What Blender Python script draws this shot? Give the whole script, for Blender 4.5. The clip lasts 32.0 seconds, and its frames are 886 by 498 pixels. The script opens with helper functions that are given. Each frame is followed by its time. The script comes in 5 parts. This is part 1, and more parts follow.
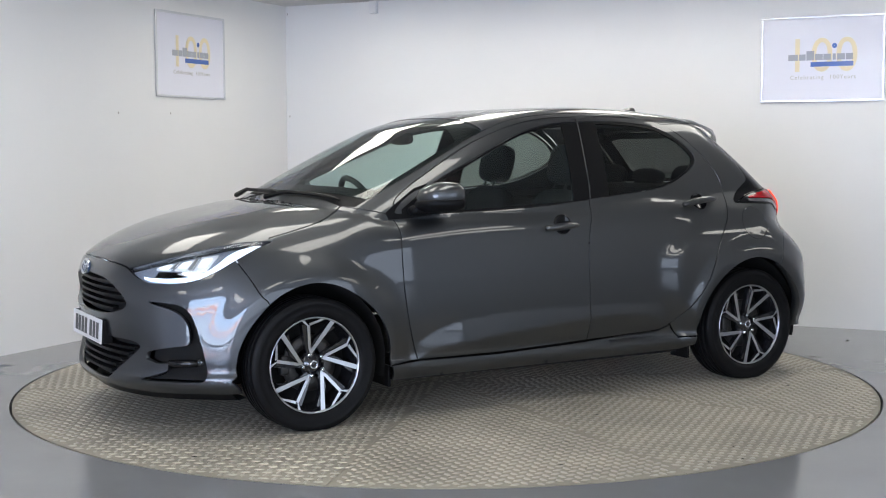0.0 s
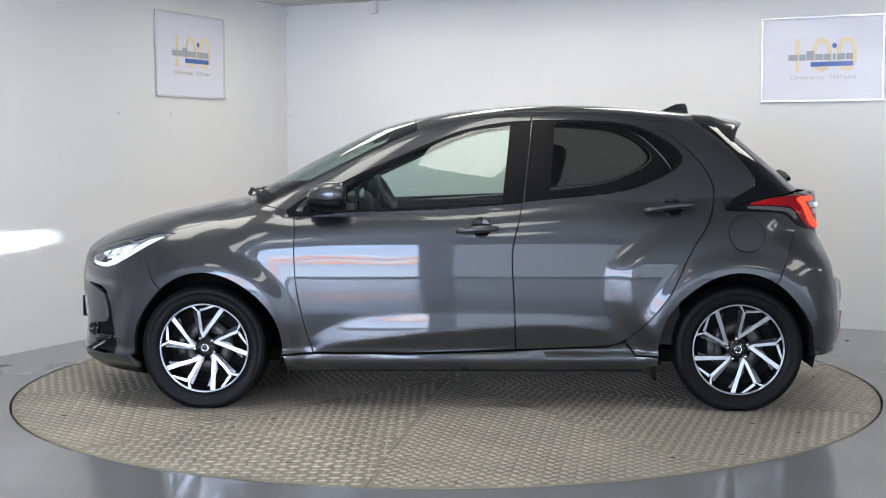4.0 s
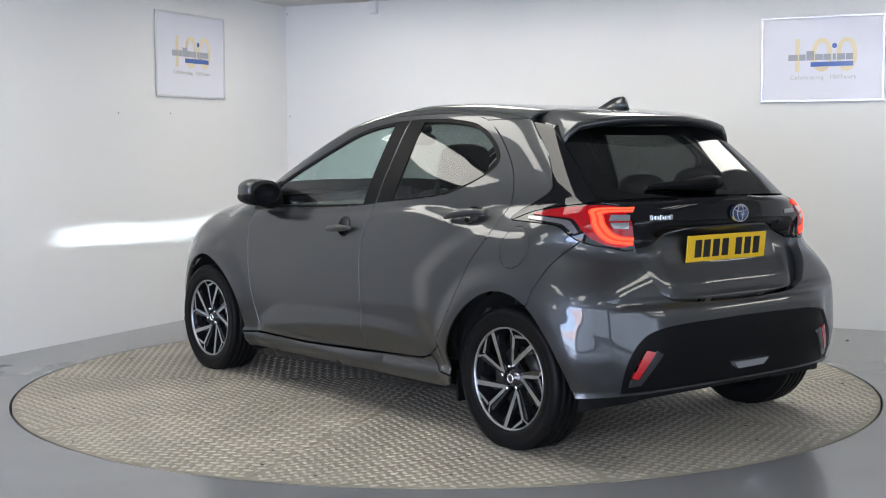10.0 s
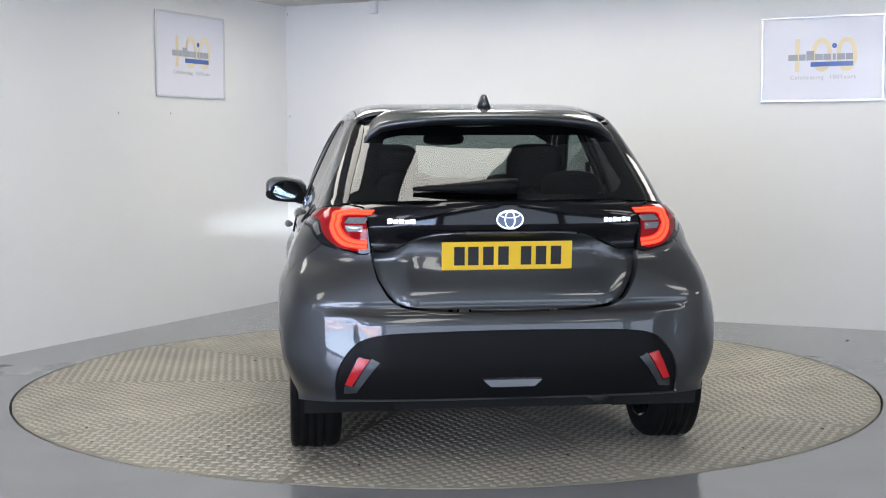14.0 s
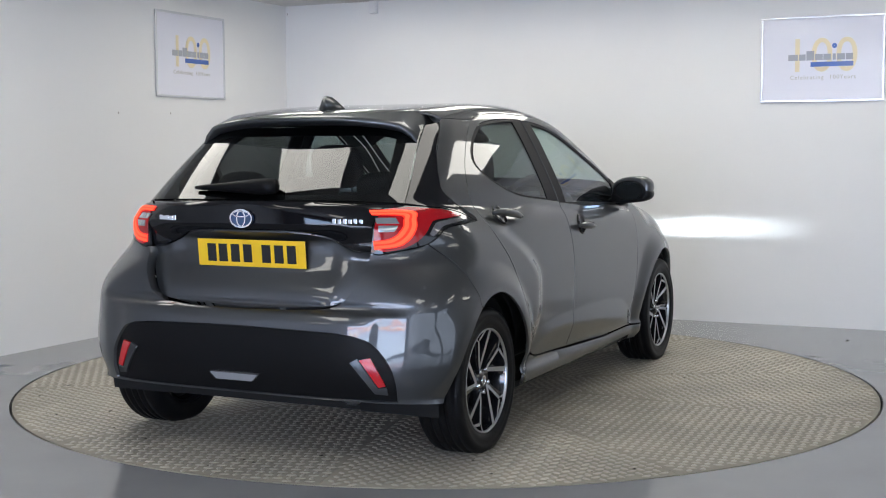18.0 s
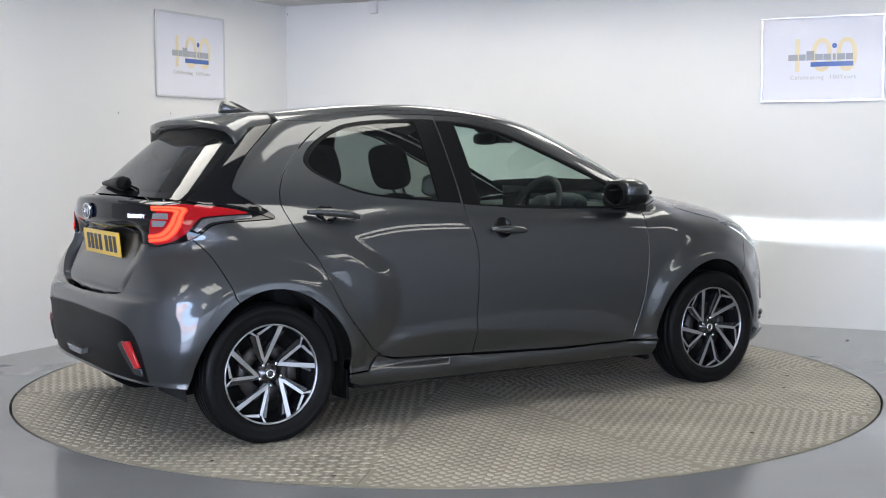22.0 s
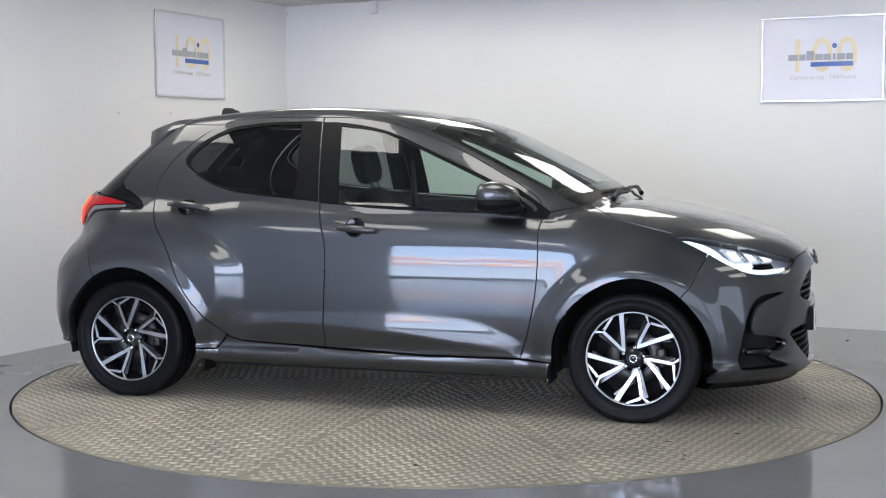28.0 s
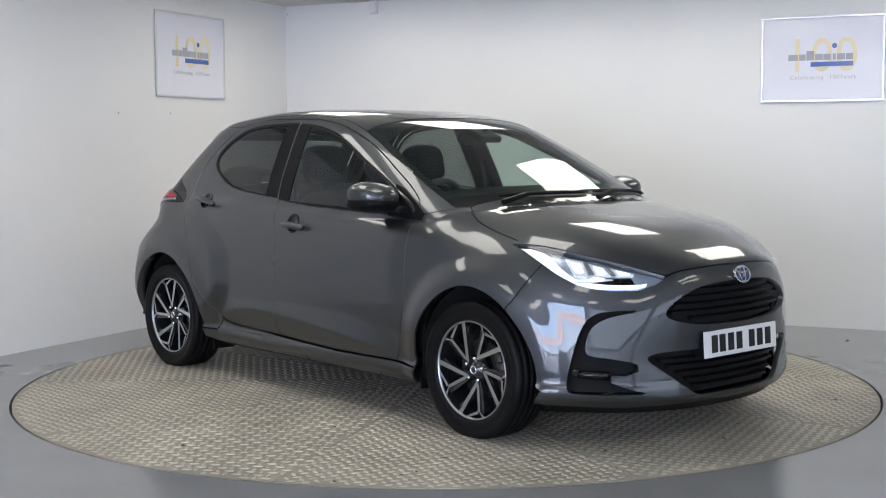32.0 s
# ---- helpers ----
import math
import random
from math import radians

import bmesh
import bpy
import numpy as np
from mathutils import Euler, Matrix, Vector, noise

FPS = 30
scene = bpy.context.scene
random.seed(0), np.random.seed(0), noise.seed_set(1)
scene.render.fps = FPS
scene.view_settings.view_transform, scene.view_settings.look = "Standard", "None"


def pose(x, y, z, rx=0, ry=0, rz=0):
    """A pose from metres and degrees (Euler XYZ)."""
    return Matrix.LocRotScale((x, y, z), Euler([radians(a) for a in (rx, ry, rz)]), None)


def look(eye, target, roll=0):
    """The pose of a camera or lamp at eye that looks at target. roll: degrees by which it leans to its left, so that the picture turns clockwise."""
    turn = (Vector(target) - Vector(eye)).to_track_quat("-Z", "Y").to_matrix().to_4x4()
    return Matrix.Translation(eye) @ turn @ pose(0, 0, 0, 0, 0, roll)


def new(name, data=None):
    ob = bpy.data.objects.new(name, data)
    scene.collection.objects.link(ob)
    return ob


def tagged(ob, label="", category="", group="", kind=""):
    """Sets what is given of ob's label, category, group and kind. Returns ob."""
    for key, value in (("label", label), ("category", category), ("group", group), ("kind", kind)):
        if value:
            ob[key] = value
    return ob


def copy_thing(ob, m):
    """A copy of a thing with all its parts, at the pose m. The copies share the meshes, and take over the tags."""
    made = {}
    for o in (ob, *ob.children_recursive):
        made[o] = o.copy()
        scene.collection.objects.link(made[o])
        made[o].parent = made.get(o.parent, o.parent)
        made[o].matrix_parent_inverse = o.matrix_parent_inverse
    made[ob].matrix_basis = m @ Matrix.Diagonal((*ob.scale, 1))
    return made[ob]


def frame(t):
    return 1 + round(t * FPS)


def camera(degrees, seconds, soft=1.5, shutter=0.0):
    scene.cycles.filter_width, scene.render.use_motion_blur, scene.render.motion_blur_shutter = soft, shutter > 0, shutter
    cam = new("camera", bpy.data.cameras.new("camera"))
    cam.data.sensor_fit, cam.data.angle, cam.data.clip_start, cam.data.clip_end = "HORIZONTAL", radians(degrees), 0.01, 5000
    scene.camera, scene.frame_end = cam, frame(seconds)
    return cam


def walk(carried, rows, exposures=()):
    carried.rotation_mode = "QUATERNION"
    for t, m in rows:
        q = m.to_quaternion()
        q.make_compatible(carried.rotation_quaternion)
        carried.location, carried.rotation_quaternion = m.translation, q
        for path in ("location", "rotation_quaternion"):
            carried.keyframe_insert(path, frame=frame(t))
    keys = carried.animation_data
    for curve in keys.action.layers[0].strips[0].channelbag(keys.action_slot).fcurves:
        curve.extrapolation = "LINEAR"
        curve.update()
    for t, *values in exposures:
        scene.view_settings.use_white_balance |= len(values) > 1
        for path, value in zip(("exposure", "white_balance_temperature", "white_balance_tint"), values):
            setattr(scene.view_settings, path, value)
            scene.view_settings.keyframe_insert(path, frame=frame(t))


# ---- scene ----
from mathutils.geometry import delaunay_2d_cdt

cam = camera(38.4, 32.0, soft=1.1)
EYE = (0.0, -6.867, 1.250)
CAM_POSE = look(EYE, (EYE[0] + math.sin(radians(-0.102)), EYE[1] + math.cos(radians(-0.102)), EYE[2] - math.tan(radians(4.472))), -0.258)
walk(cam, [(0.0, CAM_POSE), (32.0, CAM_POSE)],
     [(0.0, -0.03), (3.5, -0.05), (5.5, -0.23), (8.0, -0.24), (9.0, -0.10), (10.5, -0.06), (14.0, -0.02), (17.0, -0.15), (18.0, -0.22), (19.0, -0.22), (20.0, -0.14),
      (21.0, 0.05), (25.0, 0.05), (28.0, -0.09), (30.0, -0.17), (32.0, -0.17)])

# ---- turn of the stage ----
TURN0, RATE = 209.44, -8.0485
CAR_OFF = (-0.149, -0.022)
TABLE_R = 2.246

# ---- light ----
world = bpy.data.worlds.new("sky")
scene.world = world
world.use_nodes = True
wn = world.node_tree.nodes
sky = wn.new("ShaderNodeTexSky")
sky.sky_type, sky.sun_disc = "NISHITA", False
sky.sun_elevation, sky.sun_rotation = radians(38), radians(200)
world.node_tree.links.new(sky.outputs[0], wn["Background"].inputs[0])
wn["Background"].inputs[1].default_value = 0.12


def lamp(name, kind, m, power, color, **sizes):
    d = bpy.data.lights.new(name, kind)
    d.energy, d.color = power, color
    for k, v in sizes.items():
        if k == "size":
            d.size = v
        elif k == "size_y":
            d.size_y = v
        elif k == "shape":
            d.shape = v
        elif k == "angle":
            d.angle = v
    ob = new(name, d)
    ob.matrix_basis = m
    return ob


lamp("sun", "SUN", look((-3, -8, 8), (0, 0, 0)), 3.0, (1.0, 0.95, 0.88), angle=radians(0.5))


# ---- materials ----
def material(name, color, rough=0.5, metal=0.0, coat=0.0, noise_scale=0.0, noise_amt=0.0, bump=0.0, bump_scale=200.0,
             emit=0.0, glass=0.0, spec=0.5, coat_rough=0.03, rough_var=0.0, ior=1.45, emit_color=None):
    m = bpy.data.materials.new(name)
    m.use_nodes = True
    nt = m.node_tree
    b = nt.nodes["Principled BSDF"]
    i = b.inputs
    i["Base Color"].default_value = (*color, 1)
    i["Roughness"].default_value, i["Metallic"].default_value = rough, metal
    i["Coat Weight"].default_value, i["Coat Roughness"].default_value = coat, coat_rough
    i["Transmission Weight"].default_value, i["Specular IOR Level"].default_value, i["IOR"].default_value = glass, spec, ior
    if emit:
        i["Emission Color"].default_value = (*(emit_color or color), 1)
        i["Emission Strength"].default_value = emit
    if noise_amt or bump or rough_var:
        co = nt.nodes.new("ShaderNodeTexCoord")
        big, fine = nt.nodes.new("ShaderNodeTexNoise"), nt.nodes.new("ShaderNodeTexNoise")
        for n, s in ((big, noise_scale or 2.0), (fine, bump_scale)):
            n.inputs["Scale"].default_value, n.inputs["Detail"].default_value = s, 5
            nt.links.new(co.outputs["Object"], n.inputs["Vector"])
        if noise_amt:
            mix = nt.nodes.new("ShaderNodeMix")
            mix.data_type = "RGBA"
            nt.links.new(big.outputs["Fac"], mix.inputs[0])
            mix.inputs[6].default_value = (*[c * (1 - noise_amt) for c in color], 1)
            mix.inputs[7].default_value = (*[min(1, c * (1 + noise_amt)) for c in color], 1)
            nt.links.new(mix.outputs[2], i["Base Color"])
        if bump:
            bp = nt.nodes.new("ShaderNodeBump")
            bp.inputs["Strength"].default_value, bp.inputs["Distance"].default_value = bump, 0.002
            nt.links.new(fine.outputs["Fac"], bp.inputs["Height"])
            nt.links.new(bp.outputs[0], i["Normal"])
        if rough_var:
            mr = nt.nodes.new("ShaderNodeMapRange")
            mr.inputs[1].default_value, mr.inputs[2].default_value = 0.3, 0.7
            mr.inputs[3].default_value, mr.inputs[4].default_value = max(0, rough - rough_var), rough + rough_var
            nt.links.new(big.outputs["Fac"], mr.inputs[0])
            nt.links.new(mr.outputs[0], i["Roughness"])
    return m


M_WALL = material("wall_paint", (0.78, 0.775, 0.765), 0.55, noise_scale=1.2, noise_amt=0.03, bump=0.15, bump_scale=160)
# darkened copies of the wall paint: unseen walls, so the car reflects less light
M_DIMWALL = material("dim_unseen_wall", (0.15, 0.15, 0.155), 0.55, noise_scale=1.2, noise_amt=0.05, bump=0.15, bump_scale=160)
M_HALFDIMWALL = material("half_dim_unseen_wall", (0.46, 0.46, 0.46), 0.55, noise_scale=1.2, noise_amt=0.05, bump=0.15, bump_scale=160)
M_CEIL = material("ceiling_tile", (0.58, 0.575, 0.56), 0.8, noise_scale=3, noise_amt=0.03, bump=0.3, bump_scale=120)
M_FLOOR = material("painted_floor", (0.212, 0.219, 0.226), 0.11, noise_scale=1.6, noise_amt=0.14, bump=0.03, bump_scale=40, rough_var=0.05)
M_PLATE = material("plate_steel", (0.305, 0.282, 0.230), 0.62, 0.0, noise_scale=2.3, noise_amt=0.55, bump=0.25, bump_scale=90, rough_var=0.12, spec=0.2)
M_STUD = material("plate_stud", (0.43, 0.40, 0.335), 0.32, 0.35, noise_scale=2.3, noise_amt=0.4, bump=0.2, bump_scale=120)
M_PAINT = material("grey_paint", (0.060, 0.0642, 0.0685), 0.45, 0.9, coat=1.0, noise_scale=900, noise_amt=0.25)
M_BLACK = material("black_plastic", (0.006, 0.006, 0.0065), 0.42, bump=0.1, bump_scale=500, spec=0.12)
M_GLOSS = material("gloss_black", (0.005, 0.005, 0.006), 0.05, spec=0.4)
M_DARK = material("dark_void", (0.006, 0.006, 0.006), 0.9)
M_RUBBER = material("tyre_rubber", (0.006, 0.006, 0.0065), 0.45, noise_scale=12, noise_amt=0.4, bump=0.2, bump_scale=200, spec=0.15)
M_ALLOY = material("machined_alloy", (0.50, 0.51, 0.53), 0.28, 1.0, bump=0.05, bump_scale=400)
M_CHROME = material("chrome", (0.8, 0.82, 0.85), 0.06, 1.0)


def pane(name, tint, shine=0.06):
    """Thin glass: what passes is tinted, and the gloss grows towards grazing angles."""
    m = bpy.data.materials.new(name)
    m.use_nodes = True
    nt = m.node_tree
    nt.nodes.remove(nt.nodes["Principled BSDF"])
    clear, gloss, mix, fr, pw, sc = (nt.nodes.new(k) for k in ("ShaderNodeBsdfTransparent", "ShaderNodeBsdfGlossy", "ShaderNodeMixShader", "ShaderNodeLayerWeight", "ShaderNodeMath", "ShaderNodeMath"))
    clear.inputs[0].default_value, gloss.inputs["Roughness"].default_value, fr.inputs["Blend"].default_value = (*tint, 1), 0.012, 0.5
    pw.operation, pw.inputs[1].default_value = "POWER", 4.0
    sc.operation, sc.inputs[1].default_value, sc.inputs[2].default_value = "MULTIPLY_ADD", 0.88, shine
    for a, b in ((fr.outputs["Facing"], pw.inputs[0]), (pw.outputs[0], sc.inputs[0]), (sc.outputs[0], mix.inputs[0]), (clear.outputs[0], mix.inputs[1]), (gloss.outputs[0], mix.inputs[2]),
                 (mix.outputs[0], nt.nodes["Material Output"].inputs[0])):
        nt.links.new(a, b)
    return m


M_GLASS = pane("clear_glass", (0.72, 0.84, 0.80), 0.07)
M_TINT = pane("tinted_glass", (0.26, 0.285, 0.28), 0.06)
M_LENS = pane("lamp_lens", (0.93, 0.95, 0.96), 0.05)
M_SHEER = pane("window_pane", (0.93, 0.95, 0.94), 0.05)
M_SHADED = pane("shaded_pane", (0.52, 0.52, 0.52), 0.05)
M_RED = material("red_lens", (0.45, 0.008, 0.012), 0.08, coat=1.0)
M_SEAT = material("seat_fabric", (0.015, 0.015, 0.016), 0.85, noise_scale=60, noise_amt=0.3, bump=0.4, bump_scale=300)
M_LIGHT = material("light_panel", (1.0, 0.97, 0.90), 0.5, emit=6.8)
M_FRAME = material("white_frame", (0.75, 0.75, 0.75), 0.35)
M_GROUND = material("tarmac", (0.10, 0.10, 0.10), 0.8, noise_scale=3, noise_amt=0.2)
M_ALU = material("satin_aluminium", (0.6, 0.61, 0.63), 0.3, 1.0)
M_PAPER = material("poster_paper", (0.74, 0.74, 0.81), 0.25, coat=0.5, noise_scale=4, noise_amt=0.02)


def yard():
    """Daylight outside: sky above, sunlit coloured vehicles and roofs along the middle, pale ground below."""
    m = bpy.data.materials.new("yard_and_sky")
    m.use_nodes = True
    nt = m.node_tree
    nt.nodes.remove(nt.nodes["Principled BSDF"])
    n = {k: nt.nodes.new(t) for k, t in (("co", "ShaderNodeTexCoord"), ("sep", "ShaderNodeSeparateXYZ"), ("map", "ShaderNodeMapping"), ("no", "ShaderNodeTexNoise"), ("add", "ShaderNodeMath"),
                                         ("ramp", "ShaderNodeValToRGB"), ("em", "ShaderNodeEmission"), ("mul", "ShaderNodeMath"))}
    n["map"].inputs["Scale"].default_value = (0.9, 0.9, 3.2)
    n["no"].inputs["Scale"].default_value, n["no"].inputs["Detail"].default_value = 1.3, 4
    n["mul"].operation, n["mul"].inputs[1].default_value = "MULTIPLY_ADD", 0.22
    n["add"].operation, n["add"].inputs[1].default_value = "DIVIDE", 2.8
    L = nt.links.new
    L(n["co"].outputs["Object"], n["sep"].inputs[0])
    L(n["co"].outputs["Object"], n["map"].inputs[0])
    L(n["map"].outputs[0], n["no"].inputs["Vector"])
    L(n["sep"].outputs[2], n["add"].inputs[0])
    L(n["no"].outputs["Fac"], n["mul"].inputs[0])
    L(n["add"].outputs[0], n["mul"].inputs[2])
    L(n["mul"].outputs[0], n["ramp"].inputs[0])
    r = n["ramp"].color_ramp
    stops = [(0.0, (0.60, 0.69, 0.88)), (0.30, (0.56, 0.66, 0.90)), (0.40, (0.42, 0.50, 0.75)), (0.43, (0.95, 0.42, 0.25)), (0.46, (0.95, 0.90, 0.95)), (0.49, (0.40, 0.50, 0.85)),
             (0.53, (0.90, 0.36, 0.22)), (0.56, (0.75, 0.80, 0.98)), (0.62, (0.52, 0.67, 1.0)), (1.0, (0.47, 0.64, 1.0))]
    r.elements[0].position, r.elements[0].color = stops[0][0], (*stops[0][1], 1)
    r.elements[1].position, r.elements[1].color = stops[-1][0], (*stops[-1][1], 1)
    for pos, c in stops[1:-1]:
        r.elements.new(pos).color = (*c, 1)
    n["em"].inputs[1].default_value = 23.0
    L(n["ramp"].outputs[0], n["em"].inputs[0])
    L(n["em"].outputs[0], nt.nodes["Material Output"].inputs[0])
    return m


M_YARD = yard()
M_SKY = yard()
M_SKY.name = "shaded_sky"
M_SKY.node_tree.nodes["Emission"].inputs[1].default_value = 19.0
for stop in M_SKY.node_tree.nodes["Color Ramp"].color_ramp.elements:
    stop.color = (0.50, 0.58, 0.72, 1)


# ---- mesh helpers ----
def link_mesh(name, bm, mat, parent=None, label="", smooth=False):
    me = bpy.data.meshes.new(name)
    bm.to_mesh(me)
    bm.free()
    if mat:
        me.materials.append(mat)
    if smooth:
        for p in me.polygons:
            p.use_smooth = True
    ob = new(name, me)
    if parent:
        ob.parent = parent
    if label:
        ob["label"] = label
    return ob


def part(name, bm, mat, parent, label="", smooth=False):
    return link_mesh(name, bm, mat, parent, label, smooth)


def box(bm, lo, hi, m=None, bevel=0.0):
    r = bmesh.ops.create_cube(bm, size=1.0)
    vs = r["verts"]
    for v in vs:
        v.co = Vector([lo[k] + (v.co[k] + 0.5) * (hi[k] - lo[k]) for k in range(3)])
    if bevel:
        es = list({e for v in vs for e in v.link_edges})
        rb = bmesh.ops.bevel(bm, geom=es, offset=bevel, segments=2, affect="EDGES", profile=0.6)
        vs = list({v for f in rb["faces"] for v in f.verts} | {v for v in vs if v.is_valid})
    if m is not None:
        for v in vs:
            v.co = m @ v.co
    return vs


def prism(bm, pts, depth, m=None):
    """A flat outline in its xy plane, raised by depth."""
    lo = [bm.verts.new((x, y, 0)) for x, y in pts]
    hi = [bm.verts.new((x, y, depth)) for x, y in pts]
    n = len(pts)
    bm.faces.new(lo[::-1])
    bm.faces.new(hi)
    for k in range(n):
        bm.faces.new((lo[k], lo[(k + 1) % n], hi[(k + 1) % n], hi[k]))
    if m is not None:
        for v in lo + hi:
            v.co = m @ v.co


def lathe(bm, profile, steps, m=None, closed=False):
    """Turns (radius, height) pairs round z."""
    rings = []
    for r, z in profile:
        rings.append([bm.verts.new((r * math.cos(2 * math.pi * k / steps), r * math.sin(2 * math.pi * k / steps), z)) for k in range(steps)])
    pairs = list(zip(rings, rings[1:])) + ([(rings[-1], rings[0])] if closed else [])
    for a, b in pairs:
        for k in range(steps):
            bm.faces.new((a[k], a[(k + 1) % steps], b[(k + 1) % steps], b[k]))
    if m is not None:
        for ring in rings:
            for v in ring:
                v.co = m @ v.co
    return rings


def tube(bm, path, radius, sides=8, cap=True):
    pts = [Vector(q) for q in path]
    rings = []
    up = Vector((0, 0, 1))
    for k, q in enumerate(pts):
        d = (pts[min(k + 1, len(pts) - 1)] - pts[max(k - 1, 0)]).normalized()
        a = d.cross(up)
        a = a.normalized() if a.length > 1e-3 else Vector((1, 0, 0))
        b = a.cross(d)
        r = radius[k] if isinstance(radius, (list, tuple)) else radius
        rings.append([bm.verts.new(q + r * (a * math.cos(2 * math.pi * j / sides) + b * math.sin(2 * math.pi * j / sides))) for j in range(sides)])
    for a, b in zip(rings, rings[1:]):
        for j in range(sides):
            bm.faces.new((a[j], a[(j + 1) % sides], b[(j + 1) % sides], b[j]))
    if cap:
        bm.faces.new(rings[0][::-1])
        bm.faces.new(rings[-1])


# ---- room ----
CORNER = Vector((-1.3134, 3.784, 0))
BACK_DIR = Vector((0.9068, -0.4216, 0)).normalized()
LEFT_DIR = Vector((-0.4331, -0.9014, 0)).normalized()
CEIL_Z = 2.435
P_A = CORNER
P_B = CORNER + BACK_DIR * 9.0
P_D = CORNER + LEFT_DIR * 13.2
P_C = Vector((5.2, -9.2, 0))
CENTRE = (P_A + P_B + P_C + P_D) / 4


def wall(name, a, b, openings=(), z1=CEIL_Z + 0.1, thick=0.2, mat=None):
    """A wall from a to b with its inner face on that line, and openings (from, to, sill, head) that go through it."""
    d = b - a
    length = d.length
    d.normalize()
    n = Vector((d.y, -d.x, 0))
    if n.dot(CENTRE - a) > 0:
        n = -n
    m = Matrix((( d.x, n.x, 0, a.x), (d.y, n.y, 0, a.y), (0, 0, 1, 0), (0, 0, 0, 1)))
    bm = bmesh.new()
    cuts = sorted(openings)
    x = 0.0
    for x0, x1, s, h in cuts:
        box(bm, (x, 0, 0), (x0, thick, z1), m)
        if s > 0:
            box(bm, (x0, 0, 0), (x1, thick, s), m)
        box(bm, (x0, 0, h), (x1, thick, z1), m)
        x = x1
    box(bm, (x, 0, 0), (length, thick, z1), m)
    bmesh.ops.recalc_face_normals(bm, faces=bm.faces)
    return tagged(link_mesh(name, bm, mat or M_WALL), "unseen showroom wall, toned grey to dim its reflection in the car" if mat else "smooth white painted showroom wall", "wall", kind="structure"), m, length


wall_back, M_BACK, LEN_BACK = wall("wall_back", P_A, P_B)
P_E = CORNER + LEFT_DIR * 4.8
wall_left, M_LEFT, LEN_LEFT = wall("wall_left", P_A, P_E)
# unseen rest of the left wall, split off and greyed to darken door reflections
wall("wall_left_far", P_E, P_D, mat=M_HALFDIMWALL)
# unseen right wall, its grey set by how bright the car's flank reflects it
wall_right, M_RIGHT, LEN_RIGHT = wall("wall_right", P_B, P_C, [(5.0, 9.05, 0.04, 2.02)], mat=M_HALFDIMWALL)
WINDOWS = [(1.60, 6.05, 0.04, 2.02), (6.35, 12.25, 0.04, 2.02)]
# unseen wall behind the camera, darkened to deepen blacks reflected in the car
wall_window, M_WIN, LEN_WIN = wall("wall_window", P_D, P_C, WINDOWS, mat=M_DIMWALL)
for k, (x0, x1, s0, h0) in enumerate(WINDOWS + [(5.0, 9.05, 0.04, 2.02)]):
    at_wall = M_RIGHT if k == 2 else M_WIN
    win = tagged(new("window_%d" % (k + 1)), ("wide white framed showroom window", "wide white framed window of shaded glass", "white framed side window of shaded glass")[k], "window", kind="structure")
    for nm, lo, hi, mt in (("window_frame", (x0, 0.06, s0), (x1, 0.12, s0 + 0.05), None), ("window_frame", (x0, 0.06, h0 - 0.05), (x1, 0.12, h0), None),
                           ("window_frame", (x0, 0.06, s0 + 0.05), (x0 + 0.05, 0.12, h0 - 0.05), None), ("window_frame", (x1 - 0.05, 0.06, s0 + 0.05), (x1, 0.12, h0 - 0.05), None),
                           ("pane", (x0 + 0.05, 0.085, s0 + 0.05), (x1 - 0.05, 0.091, h0 - 0.05), 1)):
        bm = bmesh.new()
        box(bm, lo, hi, at_wall)
        bmesh.ops.recalc_face_normals(bm, faces=bm.faces)
        part(nm, bm, (M_SHEER, M_SHADED, M_SHADED)[k] if mt else M_FRAME, win)
bm = bmesh.new()
vs = [bm.verts.new(M_WIN @ Vector(q)) for q in ((-0.6, 0.9, -0.1), (6.2, 0.9, -0.1), (6.2, 0.9, 2.8), (-0.6, 0.9, 2.8))]
bm.faces.new(vs)
tagged(link_mesh("backdrop", bm, M_YARD), "bright sky over a sunlit yard outside the windows", "backdrop", kind="structure")
bm = bmesh.new()
vs = [bm.verts.new(M_WIN @ Vector(q)) for q in ((6.2, 0.9, -0.1), (13.4, 0.9, -0.1), (13.4, 0.9, 2.8), (6.2, 0.9, 2.8))]
bm.faces.new(vs)
tagged(link_mesh("backdrop", bm, M_SKY), "pale sky outside the shaded window", "backdrop", kind="structure")
bm = bmesh.new()
vs = [bm.verts.new(M_RIGHT @ Vector(q)) for q in ((4.0, 0.9, -0.1), (10.0, 0.9, -0.1), (10.0, 0.9, 2.8), (4.0, 0.9, 2.8))]
bm.faces.new(vs)
tagged(link_mesh("backdrop", bm, M_SKY), "pale sky outside the side window", "backdrop", kind="structure")
bm = bmesh.new()
lathe(bm, [(0.001, -0.12), (300.0, -0.12)], 32)
tagged(link_mesh("ground", bm, M_GROUND), "grey tarmac yard outside the windows", "ground", kind="structure")


def poly_sheet(name, pts, z, mat, thick, label, category):
    bm = bmesh.new()
    prism(bm, [(q.x, q.y) for q in pts], thick, pose(0, 0, z))
    bmesh.ops.recalc_face_normals(bm, faces=bm.faces)
    return tagged(link_mesh(name, bm, mat), label, category, kind="structure")


poly_sheet("ceiling", (P_A, P_B, P_C, P_D), CEIL_Z, M_CEIL, 0.1, "flat white suspended ceiling", "ceiling")
